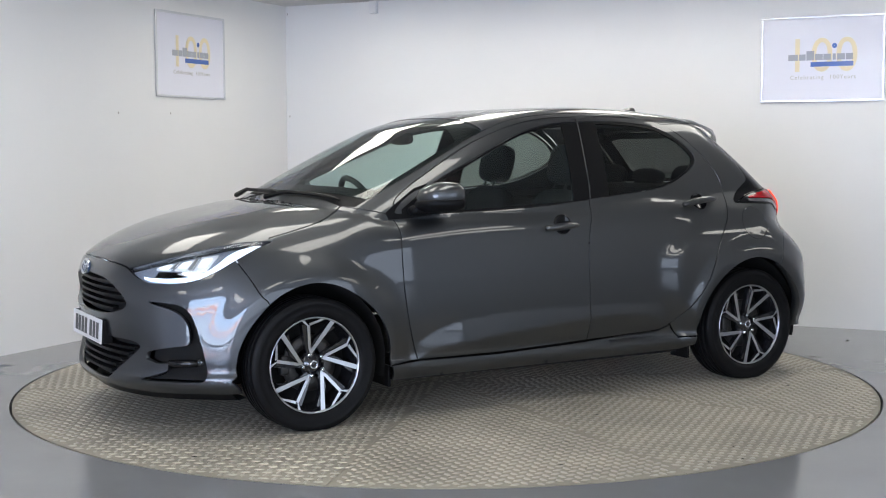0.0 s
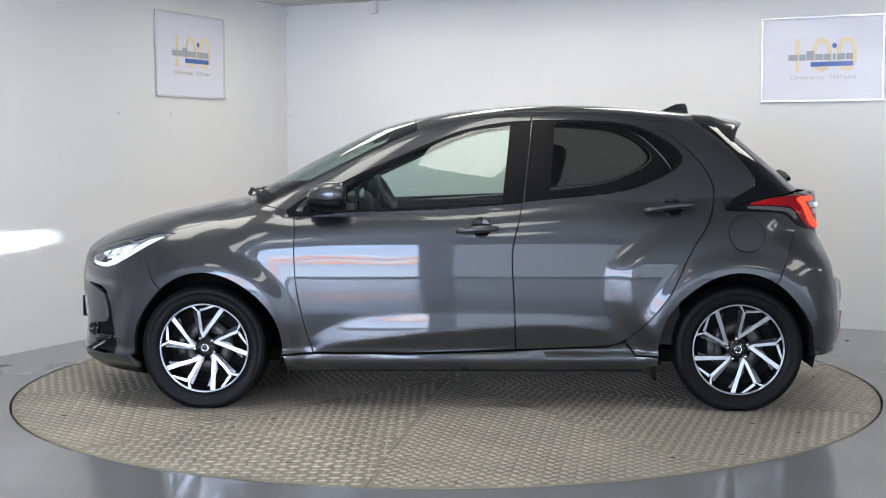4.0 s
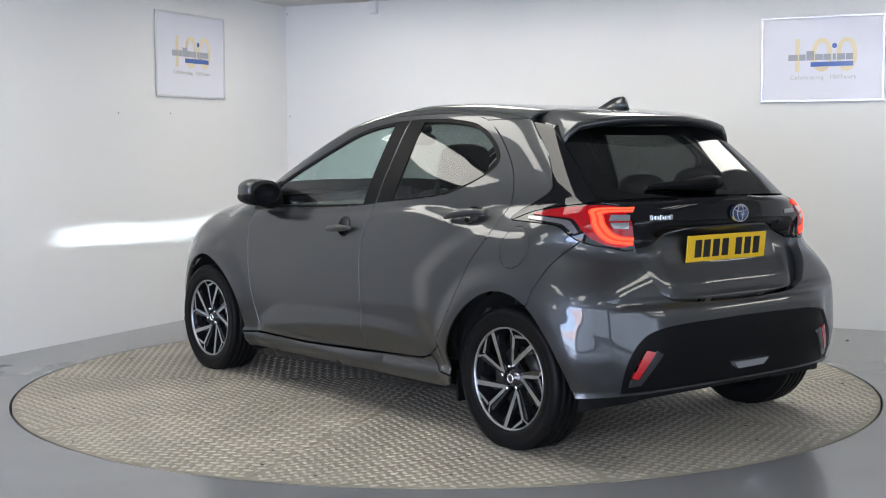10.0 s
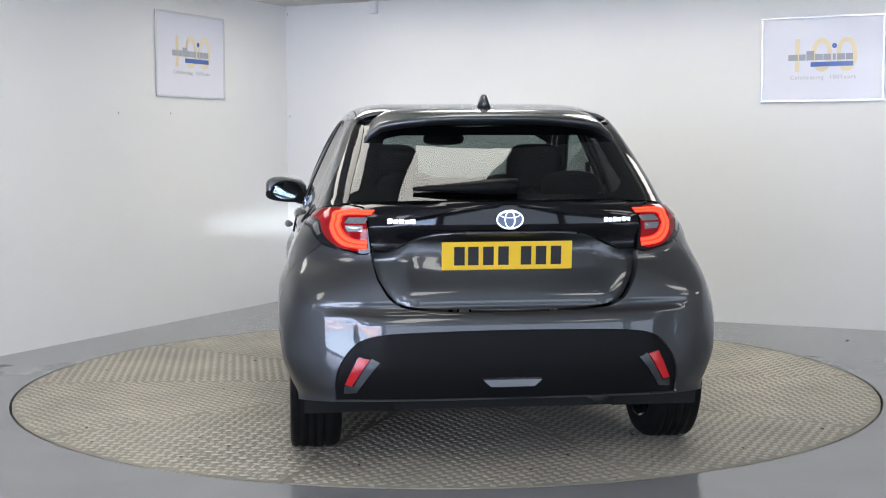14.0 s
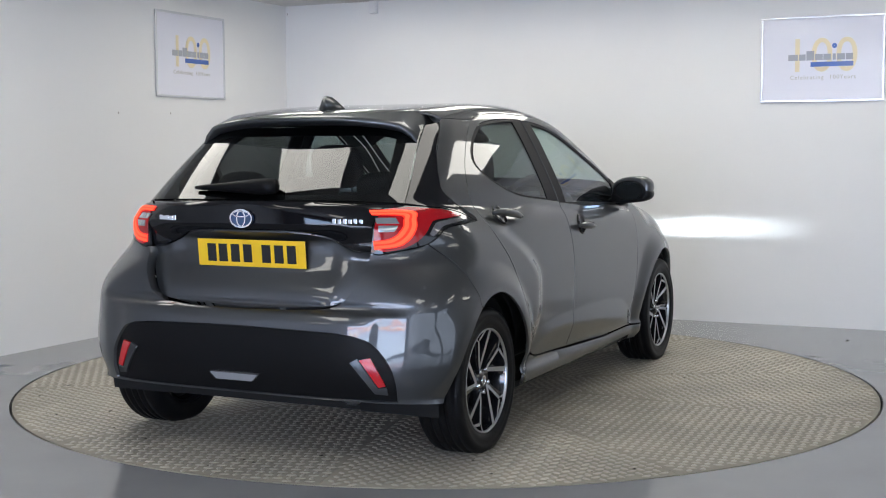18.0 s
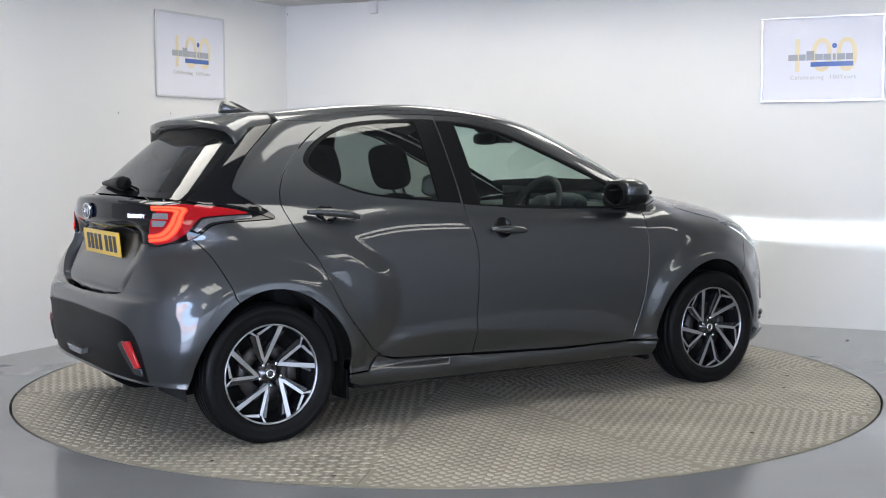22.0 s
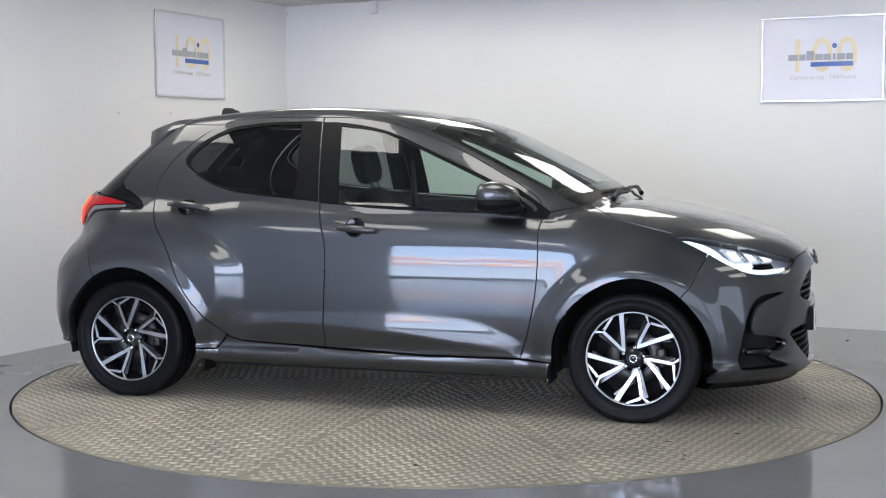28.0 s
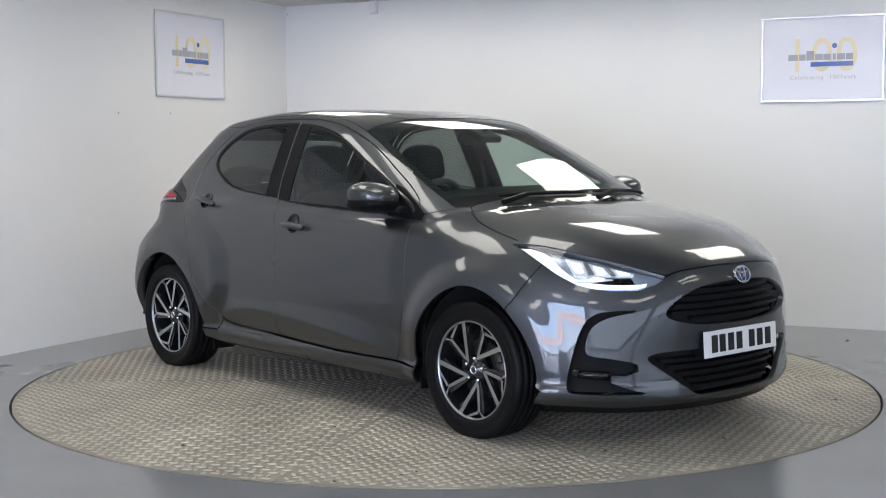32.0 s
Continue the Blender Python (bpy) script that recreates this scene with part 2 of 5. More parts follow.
# the floor runs round the stage, whose rim is set flush in it
bm = bmesh.new()
outer = [bm.verts.new((q.x, q.y, 0)) for q in (P_A, P_B, P_C, P_D)]
N = 128
ring = [bm.verts.new(((TABLE_R + 0.012) * math.cos(2 * math.pi * k / N), (TABLE_R + 0.012) * math.sin(2 * math.pi * k / N), 0)) for k in range(N)]
es = [bm.edges.new((outer[k], outer[(k + 1) % 4])) for k in range(4)] + [bm.edges.new((ring[k], ring[(k + 1) % N])) for k in range(N)]
bmesh.ops.triangle_fill(bm, edges=es, use_beauty=True, use_dissolve=False)
low = [bm.verts.new((v.co.x, v.co.y, -0.1)) for v in ring]
for k in range(N):
    bm.faces.new((ring[k], ring[(k + 1) % N], low[(k + 1) % N], low[k]))
bm.faces.new(low)
bmesh.ops.recalc_face_normals(bm, faces=bm.faces)
tagged(link_mesh("floor", bm, M_FLOOR), "glossy grey painted concrete floor", "floor", kind="structure")

# ceiling lights
GRID_AT, GRID_U, GRID_V = Vector((0.163, -1.335, 0)), BACK_DIR * 1.22, -LEFT_DIR * 2.76
LIGHTS = []
for gj in range(-3, 2):
    for gi in range(-4, 5):
        q = GRID_AT + GRID_U * gi + GRID_V * gj
        room = (P_A, P_B, P_C, P_D)
        if gj < 0 and (gi + gj) % 2 or gj == 0 and gi in (1, 2) or gj == 1 and gi in (2, 3):
            continue
        if all((b - a).cross(q - a).z * (b - a).cross(CENTRE - a).z > 0 and abs((b - a).cross(q - a).z) / (b - a).length > 0.75 for a, b in zip(room, room[1:] + room[:1])):
            LIGHTS.append((q.x, q.y))
proto = None
for lx, ly in LIGHTS:
    m = pose(lx, ly, CEIL_Z - 0.013, 0, 0, math.degrees(math.atan2(LEFT_DIR.y, LEFT_DIR.x)))
    if proto is None:
        proto = new("ceiling_light")
        fr = bmesh.new()
        for lo, hi in (((-0.6, -0.3, -0.012), (0.6, -0.28, 0.012)), ((-0.6, 0.28, -0.012), (0.6, 0.3, 0.012)),
                       ((-0.6, -0.28, -0.012), (-0.58, 0.28, 0.012)), ((0.58, -0.28, -0.012), (0.6, 0.28, 0.012))):
            box(fr, lo, hi)
        part("frame", fr, M_ALU, proto, "thin white aluminium frame")
        df = bmesh.new()
        box(df, (-0.58, -0.28, -0.008), (0.58, 0.28, 0.008))
        part("diffuser", df, M_LIGHT, proto, "glowing warm white diffuser")
        tagged(proto, "lit rectangular warm white ceiling light panel", "ceiling light", "ceiling light panels")
        proto.matrix_basis = m
    else:
        copy_thing(proto, m)
# ---- the car's skin: half width y as a function of x (forwards) and z (up) ----
def curve(*pairs):
    """A smooth curve through (position, value) pairs."""
    xs, ys = np.array([q[0] for q in pairs], float), np.array([q[1] for q in pairs], float)
    o = np.argsort(xs)
    xs, ys = xs[o], ys[o]
    h, d = np.diff(xs), np.diff(ys) / np.diff(xs)
    m = np.empty_like(ys)
    m[0], m[-1] = d[0], d[-1]
    m[1:-1] = np.where(d[:-1] * d[1:] > 0, (d[:-1] * h[1:] + d[1:] * h[:-1]) / (h[1:] + h[:-1]), 0)

    x = np.linspace(xs[0], xs[-1], 3001)
    k = np.clip(np.searchsorted(xs, x) - 1, 0, len(xs) - 2)
    t = (x - xs[k]) / h[k]
    table = (1 + 2 * t) * (1 - t) ** 2 * ys[k] + t * (1 - t) ** 2 * h[k] * m[k] + t * t * (3 - 2 * t) * ys[k + 1] + t * t * (t - 1) * h[k] * m[k + 1]
    return lambda q: np.interp(q, x, table)


def step(t):
    t = np.clip(t, 0, 1)
    return t * t * (3 - 2 * t)


def cap(d, length, n):
    u = np.clip(1 - d / length, 0, 1)
    return np.maximum(1 - u ** n, 0) ** (1 / n) * (d > 0)


AXLE, HUB_Z, TYRE_R = 1.28, 0.294, 0.303
LOW_TOP = curve((2.10, 0.60), (2.07, 0.70), (2.04, 0.745), (1.97, 0.797), (1.85, 0.850), (1.70, 0.900), (1.43, 0.962), (1.20, 0.997), (1.0, 0.990),
                (0.83, 0.950), (0.40, 0.972), (0.05, 0.988), (-0.22, 1.012), (-0.66, 1.05), (-1.0, 1.06), (-1.4, 1.048), (-1.70, 1.036), (-1.90, 1.032))
LOW_POW = curve((2.1, 3.4), (1.5, 3.8), (1.15, 4.2), (0.85, 9.0), (0.0, 10.0), (-0.6, 9.0), (-1.0, 5.5), (-1.5, 8.0), (-1.8, 16.0))
LOW_SHOULDER = curve((2.1, 0.45), (1.5, 0.55), (1.1, 0.58), (0.7, 0.60), (-0.7, 0.62), (-1.3, 0.62), (-1.8, 0.60))
NOSE = curve((0.10, 1.98), (0.17, 2.045), (0.22, 2.074), (0.30, 2.068), (0.38, 2.062), (0.48, 2.070), (0.60, 2.078), (0.68, 2.075), (0.75, 2.075), (1.1, 2.075))
TAIL = curve((0.10, -1.74), (0.23, -1.815), (0.36, -1.855), (0.45, -1.862), (0.55, -1.857), (0.592, -1.849), (0.612, -1.836), (0.626, -1.808), (0.66, -1.801), (0.72, -1.793), (0.80, -1.781), (0.85, -1.775), (0.93, -1.790), (1.1, -1.78))
NOSE_CORNER = curve((0.10, 1.98), (0.17, 2.050), (0.22, 2.088), (0.30, 2.092), (0.45, 2.084), (0.60, 2.068), (0.70, 2.048), (0.80, 2.04), (1.1, 2.04))
TAIL_CORNER = curve((0.10, -1.76), (0.20, -1.805), (0.30, -1.840), (0.40, -1.845), (0.50, -1.839), (0.60, -1.829), (0.68, -1.816), (0.75, -1.798), (0.85, -1.778), (0.93, -1.790), (1.1, -1.78))
SECTION = curve((0.10, 0.74), (0.18, 0.795), (0.215, 0.822), (0.255, 0.828), (0.29, 0.815), (0.34, 0.824), (0.42, 0.837), (0.52, 0.8455),
                (0.62, 0.8475), (0.70, 0.8455), (0.80, 0.8375), (0.92, 0.820), (1.02, 0.799), (1.2, 0.78))
GREEN_W = curve((0.80, 0.815), (0.95, 0.795), (1.05, 0.765), (1.20, 0.700), (1.32, 0.641), (1.40, 0.597), (1.50, 0.54))
GREEN_X = curve((1.3, 0.93), (0.9, 0.965), (0.4, 0.992), (0.0, 1.0), (-0.5, 0.992), (-1.0, 0.96), (-1.4, 0.92), (-1.8, 0.87))
ROOF = curve((1.30, 1.20), (0.80, 1.38), (0.47, 1.425), (0.28, 1.436), (0.09, 1.452), (-0.13, 1.463), (-0.34, 1.469), (-0.64, 1.463), (-0.94, 1.439), (-1.10, 1.42), (-1.4, 1.378))
SCREEN = curve((0.90, 1.36), (1.00, 1.195), (1.046, 1.11), (1.143, 0.931), (1.309, 0.60), (1.365, 0.47), (1.411, 0.30), (1.447, 0.10), (1.48, -0.15))
HATCH = curve((0.95, -1.755), (1.047, -1.650), (1.18, -1.505), (1.305, -1.362), (1.40, -1.265), (1.47, -1.20))
HIP_EDGE = curve((0.15, -0.90), (0.30, -0.80), (0.42, -0.68), (0.55, -0.62), (0.66, -0.62), (0.78, -0.72), (0.90, -0.92), (1.05, -1.10))
TUCK = curve((0.90, 0.25), (0.70, 0.30), (0.40, 0.345), (0.0, 0.385), (-0.35, 0.405), (-0.60, 0.39), (-0.85, 0.30))
LIP = curve((-0.75, 0.44), (-0.43, 0.462), (-0.2, 0.466), (0.0, 0.470), (0.2, 0.467), (0.39, 0.456), (0.57, 0.432), (0.67, 0.396), (0.80, 0.33))
FRONT_EDGE = curve((0.15, 0.92), (0.30, 0.84), (0.45, 0.80), (0.60, 0.84), (0.75, 0.98), (0.90, 1.20))


def half_width(x, z):
    x, z = np.asarray(x, float), np.asarray(z, float)
    w = SECTION(z)
    fade = 1 - step((z - 0.62) / 0.40)
    w = w + 0.032 * step((HIP_EDGE(z) - x) / 0.18) * (1 - step((z - 0.66) / 0.34))
    w = w + 0.016 * step((x - FRONT_EDGE(z)) / 0.30) * (1 - step((z - 0.60) / 0.30)) * (1 - step((x - 1.5) / 0.5))
    for ax in (AXLE, -AXLE):
        r = np.hypot(x - ax, z - HUB_Z)
        w = w + 0.021 * step((0.502 - r) / 0.110) * (z > 0.1)
    # the lower rear corners stand out
    w = w - 0.030 * step((-1.45 - x) / 0.2) * (1 - step((z - 0.24) / 0.20))
    w = w + 0.030 * step((x - 1.42) / 0.25) * (1 - step((z - 0.22) / 0.40))
    # below a rising line the doors tuck in
    d, e = TUCK(x) - z, LIP(x) - z
    d, e = 0.5 * (d + np.sqrt(d * d + 0.006 ** 2)), 0.5 * (e + np.sqrt(e * e + 0.006 ** 2))
    w = w + (0.21 * np.maximum(e - d, 0) - 0.18 * d) * step((z - 0.262) / 0.02) * step((0.84 - x) / 0.15) * step((x + 0.82) / 0.32)
    zs, zt = LOW_SHOULDER(x), LOW_TOP(x)
    n = LOW_POW(x)
    u = np.clip((z - zs) / np.maximum(zt - zs, 0.02), 0, 1)
    top = np.maximum(1 - u ** n, 0) ** (1 / n)
    nose, tail = NOSE(z), TAIL(z)
    nose = nose + (NOSE_CORNER(z) - nose) * step((nose - x - 0.05) / 0.12)
    tail = tail + (TAIL_CORNER(z) - tail) * step((x - tail - 0.012) / 0.06)
    high = step((z - 0.62) / 0.26)
    low = w * cap(nose - x, 0.92, 2.45) * cap(x - tail, 0.36 + 0.09 * high, 3.4 - 1.3 * high) * top
    zr = ROOF(x)
    u = np.clip((z - 0.95) / np.maximum(zr - 0.95, 0.02), 0, 1)
    green = GREEN_W(z) * GREEN_X(x) * cap(SCREEN(z) - x, 0.47, 2.4) * cap(x - HATCH(z), 0.30, 3.0) * np.maximum(1 - u ** 20, 0) ** (1 / 8)
    green = np.where(z < 0.80, 0, green)
    k = 0.006 + 0.055 * step((-0.75 - x) / 0.5)
    big, small = np.maximum(low, green), np.minimum(low, green)
    h = np.clip(1 - (big - small) / k, 0, 1)
    return np.where((low > 0) & (green > 0), big + h * h * k * 0.25, big)


def inside(q):
    return np.abs(q[:, 1]) < half_width(q[:, 0], q[:, 2])


def cast(origin, way, far, near=0.0, steps=44):
    """From far along each ray inwards to the skin: the outermost crossing."""
    lo, hi = np.full(len(origin), near, float), np.full(len(origin), far, float)
    found = np.zeros(len(origin), bool)
    a, b = lo.copy(), hi.copy()
    for k in range(1, steps + 1):
        left = np.flatnonzero(~found)
        if not len(left):
            break
        d = far + (near - far) * k / steps
        now = left[inside(origin[left] + way[left] * d)]
        a[now], b[now], found[now] = d, far + (near - far) * (k - 1) / steps, True
    for _ in range(14):
        mid = (a + b) / 2
        i = inside(origin + way * mid[:, None])
        a, b = np.where(i, mid, a), np.where(i, b, mid)
    return origin + way * ((a + b) / 2)[:, None]


CAP_R = 0.85


def from_side(uv):
    """(s, z) round the car: s is x along the flanks and an angle past the axles. Left side."""
    s, z = uv[:, 0], uv[:, 1]
    phi = np.where(s > AXLE, (s - AXLE) / CAP_R, np.where(s < -AXLE, (s + AXLE) / CAP_R, 0))
    o = np.stack([np.clip(s, -AXLE, AXLE), 0 * s, z], 1)
    w = np.stack([np.sin(phi), np.cos(phi), 0 * s], 1)
    return cast(o, w, 1.15)


def to_side(q):
    q = np.atleast_2d(np.asarray(q, float))
    x, y = q[:, 0], np.abs(q[:, 1])
    s = np.where(x > AXLE, AXLE + CAP_R * np.arctan2(x - AXLE, y), np.where(x < -AXLE, -AXLE - CAP_R * np.arctan2(-AXLE - x, y), x))
    return np.stack([s, q[:, 2]], 1)


def from_top(uv):
    n = len(uv)
    return cast(np.stack([uv[:, 0], uv[:, 1], np.full(n, 0.4)], 1), np.tile([0.0, 0, 1], (n, 1)), 1.2)


def from_rear(uv):
    n = len(uv)
    return cast(np.stack([np.full(n, -0.6), uv[:, 0], uv[:, 1]], 1), np.tile([-1.0, 0, 0], (n, 1)), 1.5)


def side_pt(x, z):
    """(s, z) of the skin at a given x and z."""
    return tuple(to_side((x, float(half_width(x, z)), z))[0])


def from_gate(uv):
    """The tailgate, hollowed where the number plate sits."""
    q = from_rear(uv)
    y, z = np.abs(uv[:, 0]), uv[:, 1]
    q[:, 0] += (0.020 + 0.036 * step((0.49 - y) / 0.14) * step((z - 0.67) / 0.12)) * step((0.955 - z) / 0.075) * step((0.60 - y) / 0.06)
    q[:, 0] += 0.030 * step((y - 0.38) / 0.13) * step((0.87 - z) / 0.06)
    return q


# ---- panels cut from the skin ----
def smooth_run(pts, n=8):
    """An open Catmull-Rom run through 2D points."""
    q = [np.array(p, float) for p in pts]
    q = [2 * q[0] - q[1]] + q + [2 * q[-1] - q[-2]]
    out = []
    for a, b, c, d in zip(q, q[1:], q[2:], q[3:]):
        for k in range(n):
            t = k / n
            out.append(0.5 * (2 * b + (c - a) * t + (2 * a - 5 * b + 4 * c - d) * t * t + (3 * b - a - 3 * c + d) * t ** 3))
    return [tuple(v) for v in out] + [tuple(q[-2])]


def join_runs(*runs):
    out = []
    for r in runs:
        for p in r:
            if not out or math.hypot(p[0] - out[-1][0], p[1] - out[-1][1]) > 1e-4:
                out.append(tuple(p))
    if math.hypot(out[0][0] - out[-1][0], out[0][1] - out[-1][1]) < 1e-4:
        out.pop()
    return out


def resample(poly, size):
    out = []
    for a, b in zip(poly, poly[1:] + poly[:1]):
        n = max(1, int(math.ceil(math.hypot(b[0] - a[0], b[1] - a[1]) / size)))
        out += [(a[0] + (b[0] - a[0]) * k / n, a[1] + (b[1] - a[1]) * k / n) for k in range(n)]
    return out


def area(poly):
    return 0.5 * sum(a[0] * b[1] - b[0] * a[1] for a, b in zip(poly, poly[1:] + poly[:1]))


def inset(poly, d):
    """Moves an outline inwards by d (outwards if d is negative)."""
    s = 1 if area(poly) > 0 else -1
    out = []
    n = len(poly)
    for k in range(n):
        a, b, c = (np.array(poly[(k + j) % n]) for j in (-1, 0, 1))
        t = (b - a) / max(np.linalg.norm(b - a), 1e-9) + (c - b) / max(np.linalg.norm(c - b), 1e-9)
        l = np.linalg.norm(t)
        t = t / l if l > 1e-6 else (c - b)
        out.append(tuple(b + s * d * np.array((-t[1], t[0])) / max(l / 2, 0.5)))
    return out


def in_poly(pts, poly):
    q = np.asarray(poly)
    x, y = pts[:, 0], pts[:, 1]
    odd = np.zeros(len(pts), bool)
    for (ax, ay), (bx, by) in zip(q, np.roll(q, -1, 0)):
        if ay == by:
            continue
        odd ^= ((ay > y) != (by > y)) & (x < (bx - ax) * (y - ay) / (by - ay) + ax)
    return odd


def near_poly(pts, poly):
    q = np.asarray(poly)
    best = np.full(len(pts), 9.0)
    for a, b in zip(q, np.roll(q, -1, 0)):
        ab = b - a
        t = np.clip(((pts - a) @ ab) / max(ab @ ab, 1e-12), 0, 1)
        best = np.minimum(best, np.hypot(*(pts - a - t[:, None] * ab).T))
    return best


def panel_data(poly, proj, holes=(), grid=0.03, gap=0.0025, depth=0.012, offset=0.0, edge=0.0):
    """Vertices, normals and faces of a sheet of the skin inside an outline of its projection, with its rim turned in."""
    edge = edge or grid * 0.6
    loops = [inset(resample(list(poly), edge), gap)] + [inset(resample(list(h), edge), -gap) for h in holes]
    arr = np.array(loops[0])
    lo, hi = arr.min(0), arr.max(0)
    gx, gy = np.meshgrid(np.arange(lo[0], hi[0], grid), np.arange(lo[1], hi[1], grid))
    g = np.stack([gx.ravel(), gy.ravel()], 1)
    g[:, 0] += np.where(np.round((g[:, 1] - lo[1]) / grid).astype(int) % 2, grid / 2, 0)
    ok = in_poly(g, loops[0])
    for h in loops[1:]:
        ok &= ~in_poly(g, h)
    g = g[ok]
    for l in loops:
        g = g[near_poly(g, l) > grid * 0.42] if len(g) else g
    verts, edges = [], []
    for l in loops:
        b = len(verts)
        verts += [Vector(p) for p in l]
        edges += [(b + k, b + (k + 1) % len(l)) for k in range(len(l))]
    verts += [Vector(p) for p in g]
    v2, e2, tris, *_ = delaunay_2d_cdt(verts, edges, [], 0, 1e-7)
    uv = np.array([tuple(v) for v in v2])
    mids = np.array([uv[list(t)].mean(0) for t in tris])
    keep = in_poly(mids, loops[0])
    for h in loops[1:]:
        keep &= ~in_poly(mids, h)
    tris = [t for t, k in zip(tris, keep) if k]
    p = proj(uv)
    e = 0.004
    du = proj(uv + (e, 0)) - p
    dv = proj(uv + (0, e)) - p
    nrm = np.cross(du, dv)
    nrm /= np.maximum(np.linalg.norm(nrm, axis=1), 1e-12)[:, None]
    mid = np.array([0.0, 0.0, 0.62])
    out = p - mid
    out[:, 0] *= 0.5
    nrm = np.where((np.einsum("ij,ij->i", nrm, out) < 0)[:, None], -nrm, nrm)
    p = p + nrm * offset
    faces = []
    for t in tris:
        a, b, c = p[list(t)]
        n = np.cross(b - a, c - a)
        faces.append(tuple(t) if n @ nrm[t[0]] > 0 else tuple(t[::-1]))
    # the rim
    count = {}
    for f in faces:
        for a, b in zip(f, f[1:] + f[:1]):
            count[(a, b)] = 1
    rim = [k for k in count if (k[1], k[0]) not in count]
    P, Nn = [tuple(v) for v in p], [tuple(v) for v in nrm]
    if depth:
        top, bot = {}, {}
        side = {}
        for a, b in rim:
            d = p[b] - p[a]
            s = np.cross(d, nrm[a])
            for v in (a, b):
                side[v] = side.get(v, 0) + s / max(np.linalg.norm(s), 1e-9)
        for v, s in side.items():
            s = s / max(np.linalg.norm(s), 1e-9)
            top[v] = len(P)
            P.append(tuple(p[v]))
            Nn.append(tuple(s * 0.8 + nrm[v] * 0.6))
            bot[v] = len(P)
            P.append(tuple(p[v] - nrm[v] * depth))
            Nn.append(tuple(s))
        for a, b in rim:
            faces.append((top[b], top[a], bot[a], bot[b]))
    return P, Nn, faces


def sheet(name, data, mat, parent, label="", mirror=False):
    P, Nn, faces = data
    if mirror:
        P = [(x, -y, z) for x, y, z in P]
        Nn = [(x, -y, z) for x, y, z in Nn]
        faces = [f[::-1] for f in faces]
    me = bpy.data.meshes.new(name)
    me.from_pydata(P, [], faces)
    for q in me.polygons:
        q.use_smooth = True
    me.normals_split_custom_set_from_vertices([Vector(n).normalized() for n in Nn])
    me.materials.append(mat)
    ob = new(name, me)
    ob.parent = parent
    if label:
        ob["label"] = label
    return ob


def both(name, data, mat, parents, label=""):
    return [sheet(name, data, mat, parents[0], label), sheet(name, data, mat, parents[1], label, True)]


car = tagged(new("car"), "dark grey metallic five-door hatchback parked on the turntable", "car")


# outlines, in (s, z) unless said otherwise
def sp(x, z):
    return side_pt(x, z)


ARCH_SHAPE = curve((-20, 0.350), (5, 0.352), (40, 0.346), (65, 0.360), (90, 0.368), (125, 0.360), (165, 0.375), (200, 0.378))


def arch(ax, grow, a0, a1, n=28):
    """The wheel opening, a little wider towards the doors."""
    out = []
    for k in range(n + 1):
        a = a0 + (a1 - a0) * k / n
        rel = a if ax > 0 else 180 - a
        rel = rel if rel <= 200 else 360 - rel
        r = float(ARCH_SHAPE(rel)) + grow
        out.append(sp(ax + r * math.cos(radians(a)), HUB_Z + r * math.sin(radians(a))))
    return out


ARCH_R = 0.0
FRONT_LINE = smooth_run([(0.752, 0.272), (0.80, 0.44), (0.829, 0.60), (0.838, 0.755), (0.836, 0.86), (0.85, 0.945)])
FRAME_LINE = smooth_run([(0.85, 0.945), (0.828, 1.010), (0.736, 1.078), (0.603, 1.152), (0.453, 1.232), (0.305, 1.298), (0.101, 1.366), (-0.10, 1.402), (-0.305, 1.412)])
B_LINE = smooth_run([(-0.305, 1.412), (-0.256, 0.981), (-0.212, 0.756), (-0.221, 0.484), (-0.226, 0.286)])
REAR_LINE = smooth_run([(-0.226, 0.286), (-0.45, 0.294), (-0.66, 0.306), (-0.745, 0.335), (-0.809, 0.385), (-0.941, 0.541), (-1.053, 0.762), (-1.130, 0.88),
                        (-1.172, 1.00), (-1.165, 1.09), (-1.108, 1.19), (-0.972, 1.315), (-0.83, 1.388), (-0.60, 1.414), (-0.305, 1.412)])
DOOR_BOTTOM = [(-0.226, 0.286), (0.30, 0.270), (0.752, 0.272)]
front_door_poly = join_runs(FRONT_LINE, FRAME_LINE, B_LINE, DOOR_BOTTOM)
rear_door_poly = join_runs(REAR_LINE, B_LINE)
front_dlo = join_runs(smooth_run([(0.80, 0.945), (0.40, 0.953), (0.05, 0.968), (-0.2705, 0.994)]), smooth_run([(-0.312, 1.384), (-0.20, 1.379), (-0.05, 1.357), (0.101, 1.315), (0.374, 1.197), (0.62, 1.085), (0.80, 0.968)]))
rear_dlo = join_runs(smooth_run([(-0.2705, 0.998), (-0.45, 1.014), (-0.66, 1.034), (-0.80, 1.062), (-0.92, 1.110), (-1.00, 1.155), (-1.030, 1.198), (-1.005, 1.245),
                                 (-0.942, 1.294), (-0.86, 1.338), (-0.77, 1.366), (-0.60, 1.384), (-0.40, 1.388), (-0.312, 1.386)]))
SEAM = smooth_run([(1.00, 0.985), (0.90, 1.035), (0.62, 1.172), (0.374, 1.290), (0.20, 1.360), (0.05, 1.400), (-0.15, 1.424), (-0.40, 1.432), (-0.70, 1.426), (-0.95, 1.405), (-1.10, 1.382)])
HOOD_SIDE = [(1.05, 0.625), (1.165, 0.690), (1.33, 0.716), (1.44, 0.722)]
LAMP_TOP = [(1.455, 0.845), (1.58, 0.842), (1.716, 0.824), (1.90, 0.788), (2.06, 0.752), (2.185, 0.722)]
